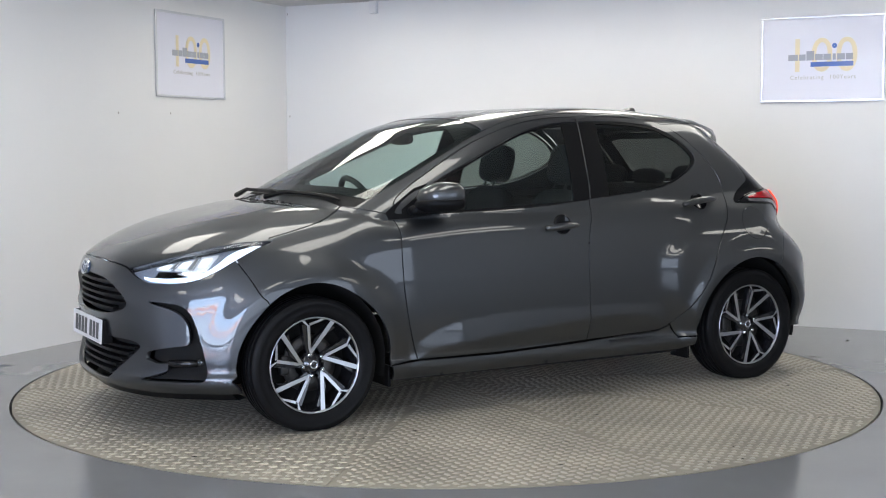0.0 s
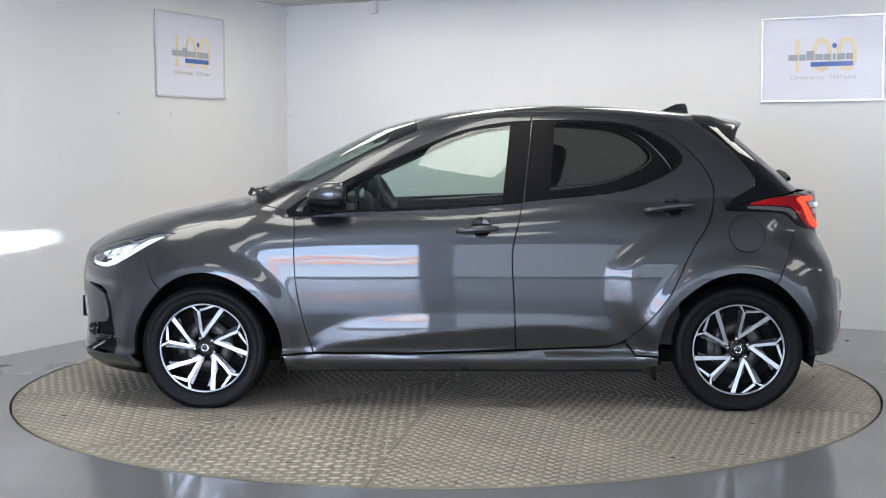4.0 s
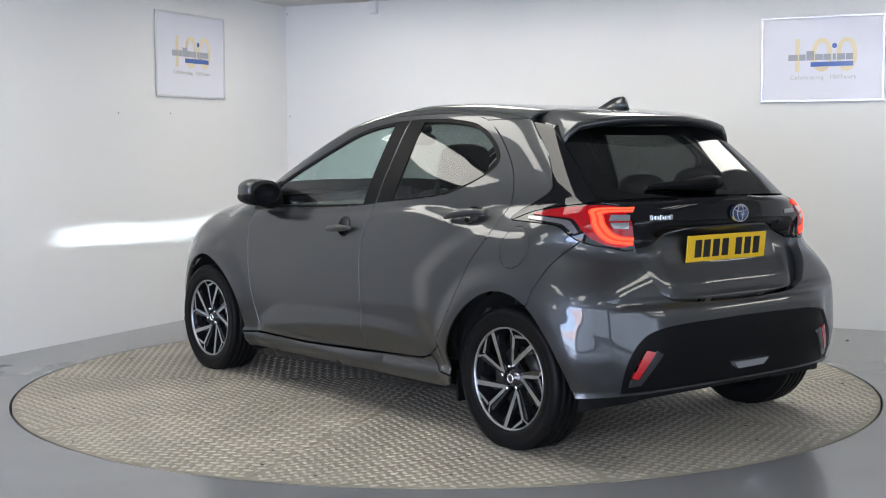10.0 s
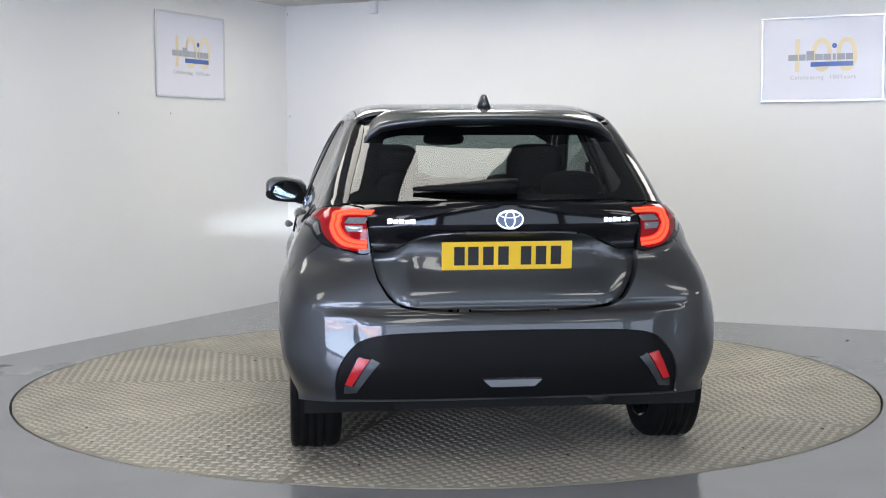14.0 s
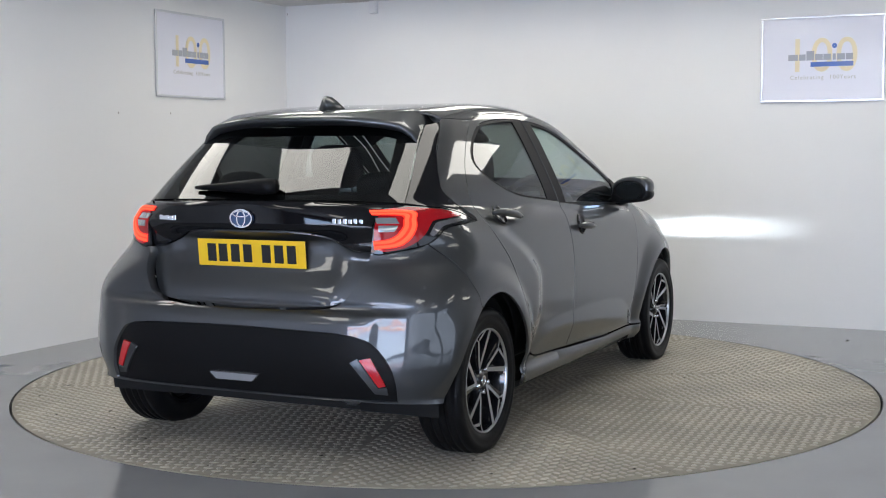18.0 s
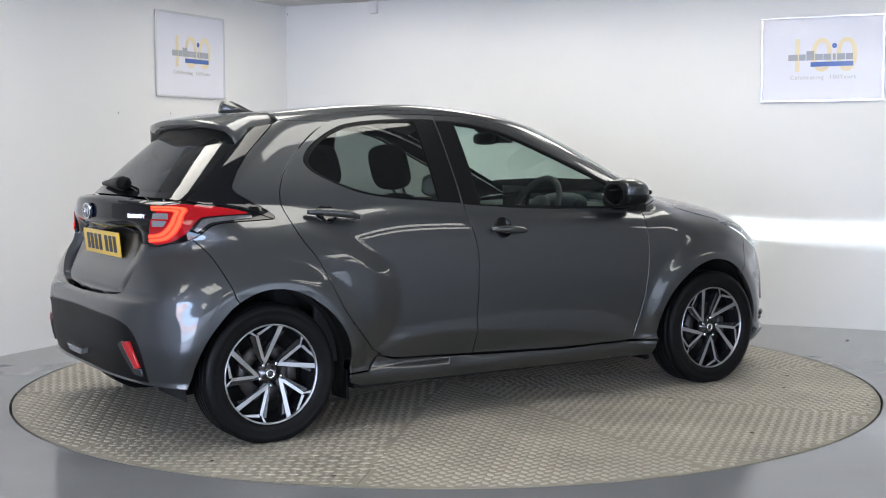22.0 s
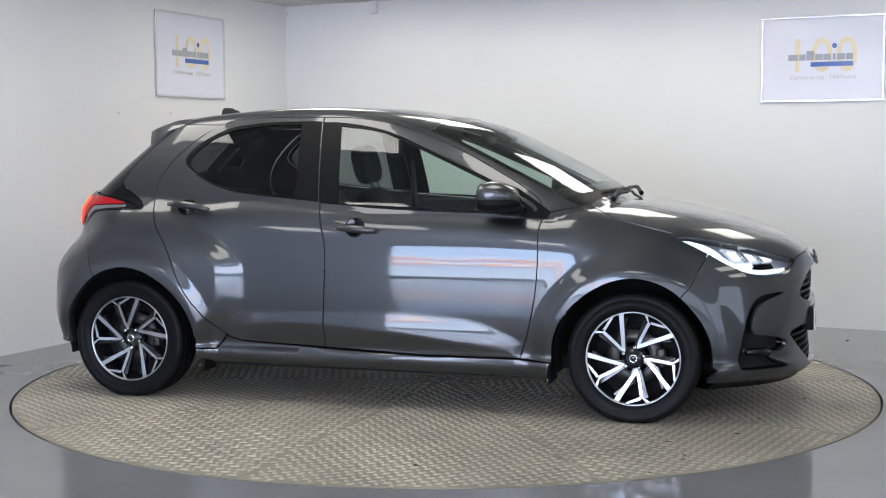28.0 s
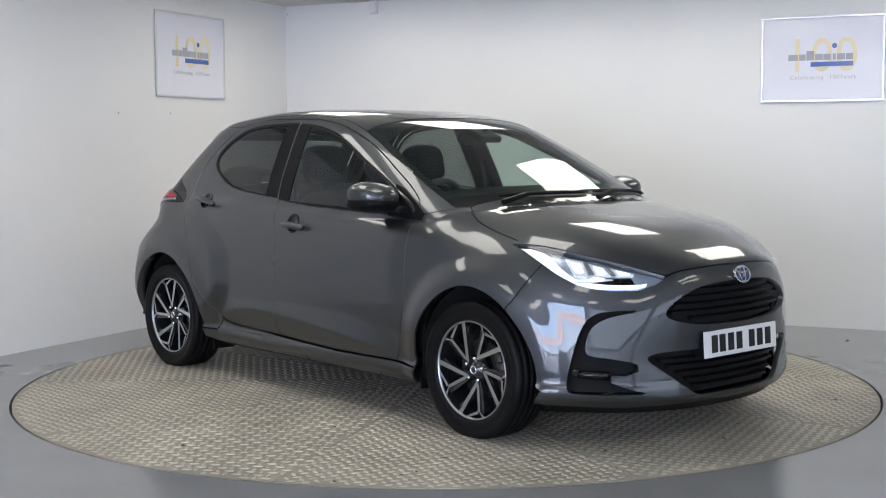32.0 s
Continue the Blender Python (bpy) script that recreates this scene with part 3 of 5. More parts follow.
LAMP_LOW = [(2.185, 0.722), (2.13, 0.692), (2.045, 0.668), (1.929, 0.668), (1.86, 0.675), (1.789, 0.692), (1.70, 0.733), (1.632, 0.772), (1.53, 0.822), (1.455, 0.845)]


def skin_top(x, y):
    return tuple(from_top(np.array([(x, y)]))[0])


hood_xyz = [skin_top(x, y) for x, y in smooth_run(HOOD_SIDE)]
lamp_xyz = [tuple(v) for v in from_side(np.array(smooth_run(LAMP_TOP)))]
hood_front = smooth_run([lamp_xyz[-1][:2], (2.022, 0.22), (2.034, 0.0)])
hood_half = [(1.145, 0.0)] + smooth_run([(1.145, 0.0), (1.125, 0.30), (1.05, 0.625)])[1:] + [q[:2] for q in hood_xyz] + [q[:2] for q in lamp_xyz] + hood_front
hood_half = join_runs(hood_half)
hood_poly = hood_half + [(x, -y) for x, y in hood_half[::-1] if y > 1e-4]
sheet("bonnet", panel_data(hood_poly, from_top, grid=0.032), M_PAINT, car, "dark grey bonnet with two soft creases")

fender_poly = join_runs(FRONT_LINE, [(0.93, 0.965), to_side(hood_xyz[0])[0]], to_side(hood_xyz), [sp(1.452, 0.842)], LAMP_LOW[::-1][:3],
                        smooth_run([LAMP_LOW[-3], sp(1.560, 0.69), sp(1.528, 0.622), sp(1.50, 0.592)]), arch(AXLE, ARCH_R, 53, 187), [(0.896, 0.262)])
fender = both("front_fender", panel_data(fender_poly, from_side, grid=0.012), M_PAINT, (car, car))

CENTRE_S = AXLE + CAP_R * math.pi / 2


def across(poly, c=CENTRE_S):
    """An outline of the left half, closed by its mirror image over the middle."""
    return poly + [(2 * c - s, z) for s, z in poly[::-1] if abs(s - c) > 1e-4]


hood_edge_s = to_side([skin_top(x, y) for x, y in hood_front])
front_half = join_runs([(CENTRE_S, 0.185), (2.33, 0.188), (1.99, 0.180), sp(1.60, 0.186), sp(1.655, 0.25)], arch(AXLE, ARCH_R, -4, 53),
                       smooth_run([sp(1.50, 0.592), sp(1.528, 0.622), sp(1.560, 0.69), LAMP_LOW[-3]]), LAMP_LOW[::-1][2:], [tuple(q) for q in hood_edge_s[1:]])
front_half[-1] = (CENTRE_S, front_half[-1][1])
bumper_poly = across(front_half[::-1])
UP_GRILLE = across(join_runs(smooth_run([(CENTRE_S, 0.688), (2.526, 0.686), (2.40, 0.678), (2.305, 0.658), (2.215, 0.618), (2.168, 0.576), (2.19, 0.548), (2.262, 0.530), (2.377, 0.515), (CENTRE_S, 0.508)])))
LOW_GRILLE = across(join_runs([(CENTRE_S, 0.412), (2.20, 0.408)], smooth_run([(2.20, 0.408), (2.13, 0.403), (2.088, 0.388), (2.12, 0.356), (2.30, 0.240), (2.34, 0.222)]), [(CENTRE_S, 0.214)]))
INTAKE = join_runs(smooth_run([(2.03, 0.586), (1.926, 0.581), (1.869, 0.569), (1.831, 0.540), (1.804, 0.487), (1.786, 0.426), (1.768, 0.352), (1.756, 0.290), (1.766, 0.252), (1.804, 0.244), (1.891, 0.241), (2.076, 0.243)], 5),
                   smooth_run([(2.076, 0.243), (2.004, 0.263), (1.93, 0.289)], 4), [(1.928, 0.325), (1.99, 0.320), (2.045, 0.338)], smooth_run([(2.045, 0.338), (2.030, 0.366), (1.921, 0.389), (1.845, 0.400), (1.827, 0.420)], 4),
                   smooth_run([(1.827, 0.420), (1.828, 0.450), (1.841, 0.499), (1.872, 0.535), (1.925, 0.560), (2.03, 0.583)], 5))
INTAKE_R = [(2 * CENTRE_S - s, z) for s, z in INTAKE][::-1]
front_bumper = sheet("front_bumper", panel_data(bumper_poly, from_side, [UP_GRILLE, LOW_GRILLE, INTAKE, INTAKE_R], grid=0.022, depth=0.025), M_PAINT, car)
for poly, nm in ((UP_GRILLE, "upper_grille"), (LOW_GRILLE, "lower_grille"), (INTAKE, "side_intake"), (INTAKE_R, "side_intake")):
    sheet(nm, panel_data(inset(poly, -0.008), from_side, grid=0.03, gap=0, depth=0, offset=-0.055), M_DARK, front_bumper, "black grille opening")

headlamp_poly = join_runs(smooth_run(LAMP_TOP), smooth_run(LAMP_LOW))
rear_half_door = panel_data(rear_door_poly, from_side, [rear_dlo], grid=0.014, gap=0.003, depth=0.018)
front_doors = both("front_door", panel_data(front_door_poly, from_side, [front_dlo], grid=0.014, gap=0.003, depth=0.018), M_PAINT, (car, car))
rear_doors = both("rear_door", rear_half_door, M_PAINT, (car, car))

# side frame: A pillar, roof rail and the seam to the screen and the roof
frame_poly = join_runs(SEAM, [(-1.10, 1.382), (-0.86, 1.378)], smooth_run([(-0.83, 1.388), (-0.60, 1.414), (-0.305, 1.412)]), FRAME_LINE[::-1], [(0.93, 0.965), to_side(hood_xyz[0])[0]])
both("roof_rail", panel_data(frame_poly, from_side, grid=0.03, gap=0.0015), M_PAINT, (car, car))

# quarter panel
GLASS_EDGE = [(0.615, 1.035), (0.60, 1.10), (0.575, 1.18), (0.550, 1.26), (0.535, 1.32), (0.528, 1.352)]
glass_edge_xyz = from_rear(np.array(smooth_run(GLASS_EDGE)))
TAIL_TOP = [(-1.228, 0.953), (-1.33, 0.990), (-1.45, 1.012), (-1.56, 1.023)]
TRIM_EDGE = [(-1.228, 0.953), (-1.226, 0.970), (-1.265, 1.002), (-1.334, 1.038), (-1.385, 1.064), (-1.403, 1.088), (-1.393, 1.114), (-1.350, 1.170), (-1.266, 1.246), (-1.180, 1.322), (-1.130, 1.366)]


def rear_edge(run):
    """A run of (y, z) on the tail as (s, z)."""
    return [tuple(q) for q in to_side(from_rear(np.array(run)))]


LAMP_EDGE = rear_edge([(0.560, 1.020), (0.551, 1.0), (0.547, 0.975), (0.545, 0.95), (0.541, 0.90), (0.537, 0.86), (0.536, 0.845)])
TAIL_LOW = [LAMP_EDGE[-1], (-1.812, 0.838), (-1.740, 0.851), (-1.680, 0.860), (-1.612, 0.877), (-1.562, 0.905), (-1.522, 0.932), (-1.450, 0.945), (-1.228, 0.953)]
CUT = [(-1.612, 0.877), (-1.535, 0.807), (-1.466, 0.688), (-1.447, 0.636)]
quarter_poly = join_runs(smooth_run([(-0.745, 0.335), (-0.809, 0.385), (-0.941, 0.541), (-1.053, 0.762), (-1.130, 0.88), (-1.172, 1.00), (-1.165, 1.09), (-1.108, 1.19), (-0.972, 1.315), (-0.83, 1.388)]),
                         [(-0.86, 1.378), (-1.10, 1.382)], smooth_run(TRIM_EDGE)[::-1],
                         smooth_run(TAIL_LOW)[::-1][:-32][:], smooth_run(CUT)[1:], arch(-AXLE, ARCH_R, 117, 0)[:], [(-0.905, 0.262), (-0.80, 0.262), (-0.745, 0.335)])
FLAP = [(sp(-1.312, 0.845)[0] + 0.084 * math.cos(2 * math.pi * k / 36), 0.845 + 0.084 * math.sin(2 * math.pi * k / 36)) for k in range(36)]
quarters = [sheet("rear_quarter", panel_data(quarter_poly, from_side, [FLAP], grid=0.012), M_PAINT, car), sheet("rear_quarter", panel_data(quarter_poly, from_side, grid=0.012), M_PAINT, car, "", True)]
sheet("fuel_flap", panel_data(FLAP, from_side, grid=0.025, gap=0.001), M_PAINT, quarters[0], "round fuel filler flap")

trim_poly = join_runs(smooth_run(TRIM_EDGE), [tuple(q) for q in to_side(glass_edge_xyz)[::-1]], smooth_run(TAIL_TOP)[::-1])
both("corner_trim", panel_data(trim_poly, from_side, grid=0.025, gap=0.0012), M_GLOSS, (car, car), "gloss black trim beside the rear window")

# sill
sill_poly = join_runs([(0.896, 0.258), (0.752, 0.266), (0.30, 0.264), (-0.226, 0.280), (-0.66, 0.300), (-0.745, 0.325), (-0.80, 0.258), (-0.905, 0.258), (-0.90, 0.215), (-0.82, 0.190), (0.88, 0.178)])
both("sill", panel_data(sill_poly, from_side, grid=0.03), M_PAINT, (car, car))

# rear bumper
REAR_S = -CENTRE_S
GATE_SIDE = [(0.0, 0.618), (0.285, 0.624), (0.435, 0.645), (0.503, 0.726), (0.528, 0.80), (0.535, 0.842)]
TAILGATE_LOW = rear_edge(smooth_run(GATE_SIDE))[::-1]
rb = join_runs([(REAR_S, 0.618)], TAILGATE_LOW[::-1][1:], smooth_run(TAIL_LOW)[:33], smooth_run(CUT)[1:], arch(-AXLE, ARCH_R, 117, 178),
               [sp(-1.652, 0.262), (-1.75, 0.266), (-2.0, 0.272), (REAR_S, 0.274)])
rear_bumper_poly = across(rb, REAR_S)
DIFFUSER = across(join_runs(smooth_run([(REAR_S, 0.549), (-2.316, 0.547), (-2.05, 0.540), (-1.94, 0.522), (-1.885, 0.486), (-1.845, 0.425), (-1.822, 0.355), (-1.806, 0.2775)]), [(REAR_S, 0.2795)]), REAR_S)
rear_bumper = sheet("rear_bumper", panel_data(rear_bumper_poly, from_side, [DIFFUSER], grid=0.016, depth=0.05), M_PAINT, car)
sheet("diffuser", panel_data(DIFFUSER, from_side, grid=0.03, gap=0, offset=-0.012, depth=0.03), M_BLACK, rear_bumper, "matt black lower bumper insert")

# roof, screen, tailgate
seam_xy = [(x, float(half_width(x, z))) for x, z in SEAM]
SPLIT_X = 0.235
ws_half = [(x, y) for x, y in seam_xy if SPLIT_X + 0.02 < x < 0.95]
screen_half = join_runs([(1.105, 0.0)], smooth_run([(1.105, 0.0), (1.080, 0.30), (1.010, 0.54), ws_half[0]]), ws_half, smooth_run([ws_half[-1], (0.285, 0.35), (0.30, 0.0)]))
mirror_y = lambda h: h + [(x, -y) for x, y in h[::-1] if y > 1e-4]
sheet("windscreen", panel_data(mirror_y(screen_half), from_top, grid=0.045, gap=0.001, depth=0.004, offset=-0.002), M_GLASS, car, "clear laminated windscreen")
screen = bpy.data.objects["windscreen"]
SCREEN_CLEAR = mirror_y(join_runs([(1.045, 0.0)], smooth_run([(1.045, 0.0), (1.020, 0.30), (0.955, 0.52), (0.905, 0.605)]), [(x + 0.012, y - 0.030) for x, y in ws_half if 0.40 < x < 0.88], smooth_run([(0.385, 0.455), (0.362, 0.30), (0.372, 0.0)])))
sheet("window_border", panel_data(inset(resample(mirror_y(screen_half), 0.03), 0.003), from_top, [SCREEN_CLEAR], grid=0.04, gap=0, depth=0, offset=-0.008), M_BLACK, screen, "black printed border of the glass")
roof_half = join_runs(smooth_run([(0.30, 0.0), (0.285, 0.35), ws_half[-1]]), [(x, y) for x, y in seam_xy if x < SPLIT_X + 0.02], [(-1.10, 0.30), (-1.10, 0.0)])
sheet("roof", panel_data(mirror_y(roof_half), from_top, grid=0.04), M_PAINT, car)
glass_half = join_runs([(0.0, 1.352)], [(0.40, 1.352)], smooth_run(GLASS_EDGE)[::-1], smooth_run([(0.615, 1.035), (0.40, 1.042), (0.0, 1.046)]))
yz_mirror = lambda h: h + [(-y, z) for y, z in h[::-1] if y > 1e-4]
rear_window = sheet("rear_window", panel_data(yz_mirror(glass_half), from_rear, grid=0.04, gap=0.001, depth=0.004), M_TINT, car, "dark tinted rear window")
BAND_LOW = [(0.0, 0.925), (0.22, 0.922), (0.33, 0.905), (0.42, 0.865), (0.47, 0.848), (0.535, 0.844)]
gate_half = join_runs(smooth_run(GATE_SIDE), smooth_run(BAND_LOW)[::-1])
FRIT = yz_mirror(join_runs([(0.0, 1.310)], [(0.38, 1.310)], [(0.455, 1.295), (0.485, 1.20), (0.515, 1.115)], smooth_run([(0.515, 1.115), (0.47, 1.075), (0.36, 1.068), (0.0, 1.070)])))
sheet("window_border", panel_data(inset(resample(yz_mirror(glass_half), 0.03), 0.004), from_rear, [FRIT], grid=0.04, gap=0, depth=0, offset=-0.005), M_BLACK, rear_window, "black printed border of the glass")
tailgate = sheet("tailgate", panel_data(yz_mirror(gate_half), from_gate, grid=0.018, gap=0.005, depth=0.02), M_PAINT, car)
band_half = join_runs(smooth_run(BAND_LOW), [(0.536, 0.86), (0.540, 0.90), (0.544, 0.95), (0.550, 1.0), (0.559, 1.020), (0.612, 1.031)], smooth_run([(0.612, 1.031), (0.40, 1.038), (0.0, 1.042)]))
sheet("tailgate_band", panel_data(yz_mirror(band_half), from_gate, grid=0.014), M_GLOSS, tailgate, "gloss black band across the tailgate")
F_GLASS = join_runs([(0.66, 0.953), (-0.165, 0.985)], [(-0.205, 1.372)], smooth_run([(-0.205, 1.372), (-0.05, 1.350), (0.101, 1.308), (0.374, 1.190), (0.62, 1.078), (0.66, 1.055)]))
both("side_window", panel_data(F_GLASS, from_side, grid=0.04, gap=0.001, depth=0.004, offset=-0.006), M_GLASS, front_doors, "clear side window")
R_GLASS = join_runs(smooth_run([(-0.385, 1.010), (-0.66, 1.038), (-0.80, 1.068), (-0.92, 1.115), (-0.985, 1.155), (-1.010, 1.198), (-0.985, 1.240), (-0.93, 1.288), (-0.85, 1.330), (-0.77, 1.357), (-0.60, 1.376), (-0.415, 1.381)]))
both("side_window", panel_data(R_GLASS, from_side, grid=0.04, gap=0.001, depth=0.004, offset=-0.006), M_TINT, rear_doors, "dark privacy side window")
both("pillar_trim", panel_data(front_dlo, from_side, [inset(resample(F_GLASS, 0.02), 0.004)], grid=0.03, gap=0.001, offset=-0.003), M_BLACK, front_doors, "black window surround")
both("pillar_trim", panel_data(rear_dlo, from_side, [inset(resample(R_GLASS, 0.02), 0.004)], grid=0.03, gap=0.001, offset=-0.003), M_BLACK, rear_doors, "black window surround")

# dark shell behind the skin
shell_poly = join_runs([(1.9, 0.25), (2.0, 0.60), (1.50, 0.60), (1.33, 0.76), (1.2, 0.84), (0.8, 0.90), (-0.3, 0.96), (-1.1, 1.0), (-1.6, 0.86), (-1.72, 0.75), (-1.80, 0.30), (-1.6, 0.25), (-0.8, 0.30), (0.8, 0.30)])
both("inner_body", panel_data(shell_poly, from_side, [arch(AXLE, 0.035, 0, 360, 40)[:-1], arch(-AXLE, 0.035, 0, 360, 40)[:-1]], grid=0.06, gap=0, offset=-0.075, depth=0), M_DARK, (car, car), "dark inner body structure")


def skin(s, z, off=0.0):
    """A point of the left flank and its outward normal."""
    u = np.array([(s, z), (s + 0.004, z), (s - 0.004, z), (s, z + 0.004), (s, z - 0.004)])
    q = from_side(u)
    n = np.cross(q[1] - q[2], q[3] - q[4])
    n /= np.linalg.norm(n)
    if n[1] < 0 and abs(n[1]) > abs(n[0]) or (abs(n[0]) >= abs(n[1]) and n[0] * q[0][0] < 0):
        n = -n
    return Vector(q[0] + n * off), Vector(n)


def mirrored(name, build, mat, parents, label="", smooth=False):
    """Builds a part on the left and its mirror image on the right."""
    out = []
    for k, p in enumerate(parents):
        bm = bmesh.new()
        build(bm)
        if k:
            for v in bm.verts:
                v.co.y = -v.co.y
        bmesh.ops.recalc_face_normals(bm, faces=bm.faces)
        out.append(part(name, bm, mat, p, label, smooth))
    return out


def blob(bm, centre, size, m=None, sub=3, power=2.6):
    """A rounded body: a superellipsoid."""
    r = bmesh.ops.create_icosphere(bm, subdivisions=sub, radius=1.0)
    for v in r["verts"]:
        c = v.co
        k = (abs(c.x) ** power + abs(c.y) ** power + abs(c.z) ** power) ** (-1 / power)
        q = Vector((c.x * k * size[0], c.y * k * size[1], c.z * k * size[2]))
        if m is not None:
            q = m.to_3x3() @ q
        v.co = q + Vector(centre)
    return r["verts"]


# ---- lamps of the car ----
M_HOUSING = material("lamp_housing", (0.46, 0.50, 0.58), 0.25, 0.6)
# emission stands in for lamp light caught by the chrome
M_REFLECTOR_GLOW = material("lamp_reflector_glow", (0.70, 0.76, 0.84), 0.2, 0.6, bump=0.6, bump_scale=90, emit=0.5, noise_scale=70, noise_amt=0.5)
M_DRL = material("running_light", (0.72, 0.84, 1.0), 0.3, emit=1.35)
M_PROJ = material("projector_glow", (0.90, 0.95, 1.0), 0.3, emit=1.3)
M_BEAM = material("dipped_beam", (0.80, 0.92, 1.0), 0.3, emit=44000.0)
M_TAILGLOW = material("tail_glow", (0.9, 0.05, 0.02), 0.5, emit=0.85, spec=0.1, emit_color=(1.0, 0.030, 0.022))
M_REDDARK = material("red_lens_unlit", (0.34, 0.006, 0.010), 0.08, spec=0.4)
M_BLUE = material("badge_blue", (0.02, 0.05, 0.12), 0.15, coat=1.0)
M_CLEARLENS = material("indicator_cover", (0.16, 0.15, 0.16), 0.12, 0.4, coat=1.0, noise_scale=60, noise_amt=0.4)
M_TAILCORE = material("tail_core", (0.9, 0.1, 0.04), 0.5, emit=2.0, spec=0.1, emit_color=(1.0, 0.050, 0.022))
M_AMBER = material("indicator_lens", (0.30, 0.31, 0.33), 0.15, 0.5, coat=1.0)

headlamps = both("headlamp", panel_data(headlamp_poly, from_side, grid=0.025, depth=0.05), M_LENS, (car, car), "lit headlamp with a clear lens and light bar")
both("housing", panel_data(inset(resample(headlamp_poly, 0.02), 0.002), from_side, [[(1.78, 0.695), (2.05, 0.695), (2.03, 0.728), (1.78, 0.728)]], grid=0.03, gap=0, depth=0, offset=-0.034), M_HOUSING, headlamps, "dark grey lamp housing")
DRL_OUT = smooth_run([(1.50, 0.834), (1.56, 0.810), (1.625, 0.768), (1.695, 0.726), (1.79, 0.690), (1.91, 0.676), (2.03, 0.677), (2.085, 0.686)])
DRL_IN = smooth_run([(2.092, 0.696), (2.03, 0.691), (1.92, 0.693), (1.80, 0.709), (1.722, 0.752), (1.675, 0.790), (1.62, 0.816), (1.55, 0.833)])
both("running_light", panel_data(join_runs(DRL_OUT, DRL_IN), from_side, grid=0.02, gap=0, depth=0.01, offset=-0.012), M_DRL, headlamps, "glowing white light bar")
UNITS = ([(1.722, 0.806), (1.806, 0.796), (1.838, 0.733), (1.775, 0.733)], [(1.832, 0.788), (1.905, 0.772), (1.938, 0.733), (1.870, 0.733)], [(1.930, 0.768), (2.045, 0.742), (2.040, 0.732), (1.967, 0.732)])
for unit in UNITS:
    both("projector", panel_data(unit, from_side, grid=0.02, gap=0, depth=0.008, offset=-0.026), M_REFLECTOR_GLOW, headlamps, "chromed light unit with a lit look put in as glow")
    lens = [tuple(np.array(unit).mean(0) + (np.array(q) - np.array(unit).mean(0)) * 0.55) for q in unit]
    both("projector_lens", panel_data(lens, from_side, grid=0.02, gap=0, depth=0.006, offset=-0.020), M_PROJ, headlamps, "glowing projector lens")
for a, b in zip(UNITS, UNITS[1:]):
    rib = [a[1], b[0], b[3], a[2]]
    both("divider", panel_data(rib, from_side, grid=0.02, gap=0.003, depth=0.004, offset=-0.018), M_CHROME, headlamps, "slanted chrome divider")


def beam_unit(bm):
    q, n = skin(1.915, 0.710)
    x0 = q.x - 0.15
    vs = [bm.verts.new((x0, q.y + a, q.z + b)) for a, b in ((-0.032, -0.0025), (0.032, -0.0025), (0.032, 0.0025), (-0.032, 0.0025))]
    bm.faces.new(vs)


def beam_hood(bm):
    q, n = skin(1.915, 0.710)
    for dz in (-0.0125, 0.0075):
        box(bm, (q.x - 0.16, q.y - 0.085, q.z + dz), (q.x - 0.040, q.y + 0.085, q.z + dz + 0.005))
    box(bm, (q.x - 0.165, q.y - 0.075, q.z - 0.02), (q.x - 0.155, q.y + 0.06, q.z + 0.02))
    for dy in (-0.044, 0.038):
        box(bm, (q.x - 0.155, q.y + dy, q.z - 0.0070), (q.x - 0.050, q.y + dy + 0.006, q.z + 0.0070))


mirrored("dipped_beam", beam_unit, M_BEAM, headlamps, "bright dipped beam source")
# added blades that shape the beam; their glow fills the dark lamp hole
mirrored("beam_shield", beam_hood, M_REFLECTOR_GLOW, headlamps, "added beam shield with a faint glow of its own")

TAIL_OUTLINE = join_runs(smooth_run(TAIL_TOP), [(-1.665, 1.030)], LAMP_EDGE, smooth_run(TAIL_LOW))
tail_lamps = both("tail_lamp", panel_data(TAIL_OUTLINE, from_side, grid=0.025, offset=-0.001), M_GLOSS, (car, car), "lit red tail lamp in a gloss black surround")
RED = join_runs(smooth_run([(-1.35, 0.983), (-1.455, 1.003), (-1.572, 1.014), (-1.66, 1.019)]), rear_edge([(0.572, 1.014), (0.556, 1.0), (0.551, 0.95), (0.549, 0.90), (0.549, 0.862)]),
                smooth_run([(-1.800, 0.849), (-1.755, 0.854), (-1.700, 0.868), (-1.650, 0.893), (-1.617, 0.922), (-1.589, 0.953), (-1.557, 0.969), (-1.453, 0.976), (-1.35, 0.979)]))
CLEAR = smooth_run([(-1.330, 0.972), (-1.450, 0.969), (-1.550, 0.960), (-1.578, 0.944), (-1.603, 0.915)]) + smooth_run([(-1.588, 0.905), (-1.560, 0.925), (-1.525, 0.945), (-1.450, 0.954), (-1.335, 0.961)])
both("clear_lens", panel_data(CLEAR, from_side, grid=0.025, gap=0, depth=0.004, offset=0.003), M_CLEARLENS, tail_lamps, "smoky clear indicator lens")
both("red_lens", panel_data(RED, from_side, grid=0.025, gap=0, depth=0.006, offset=0.003), M_REDDARK, tail_lamps, "dark red lens")


HOOK_OUT = [(-1.838, 1.010), (-1.645, 1.004), (-1.648, 0.970), (-1.664, 0.928), (-1.692, 0.893), (-1.739, 0.868), (-1.832, 0.858)]
HOOK_IN = [(-1.830, 0.991), (-1.708, 0.987), (-1.706, 0.967), (-1.720, 0.941), (-1.748, 0.912), (-1.785, 0.897), (-1.838, 0.892)]


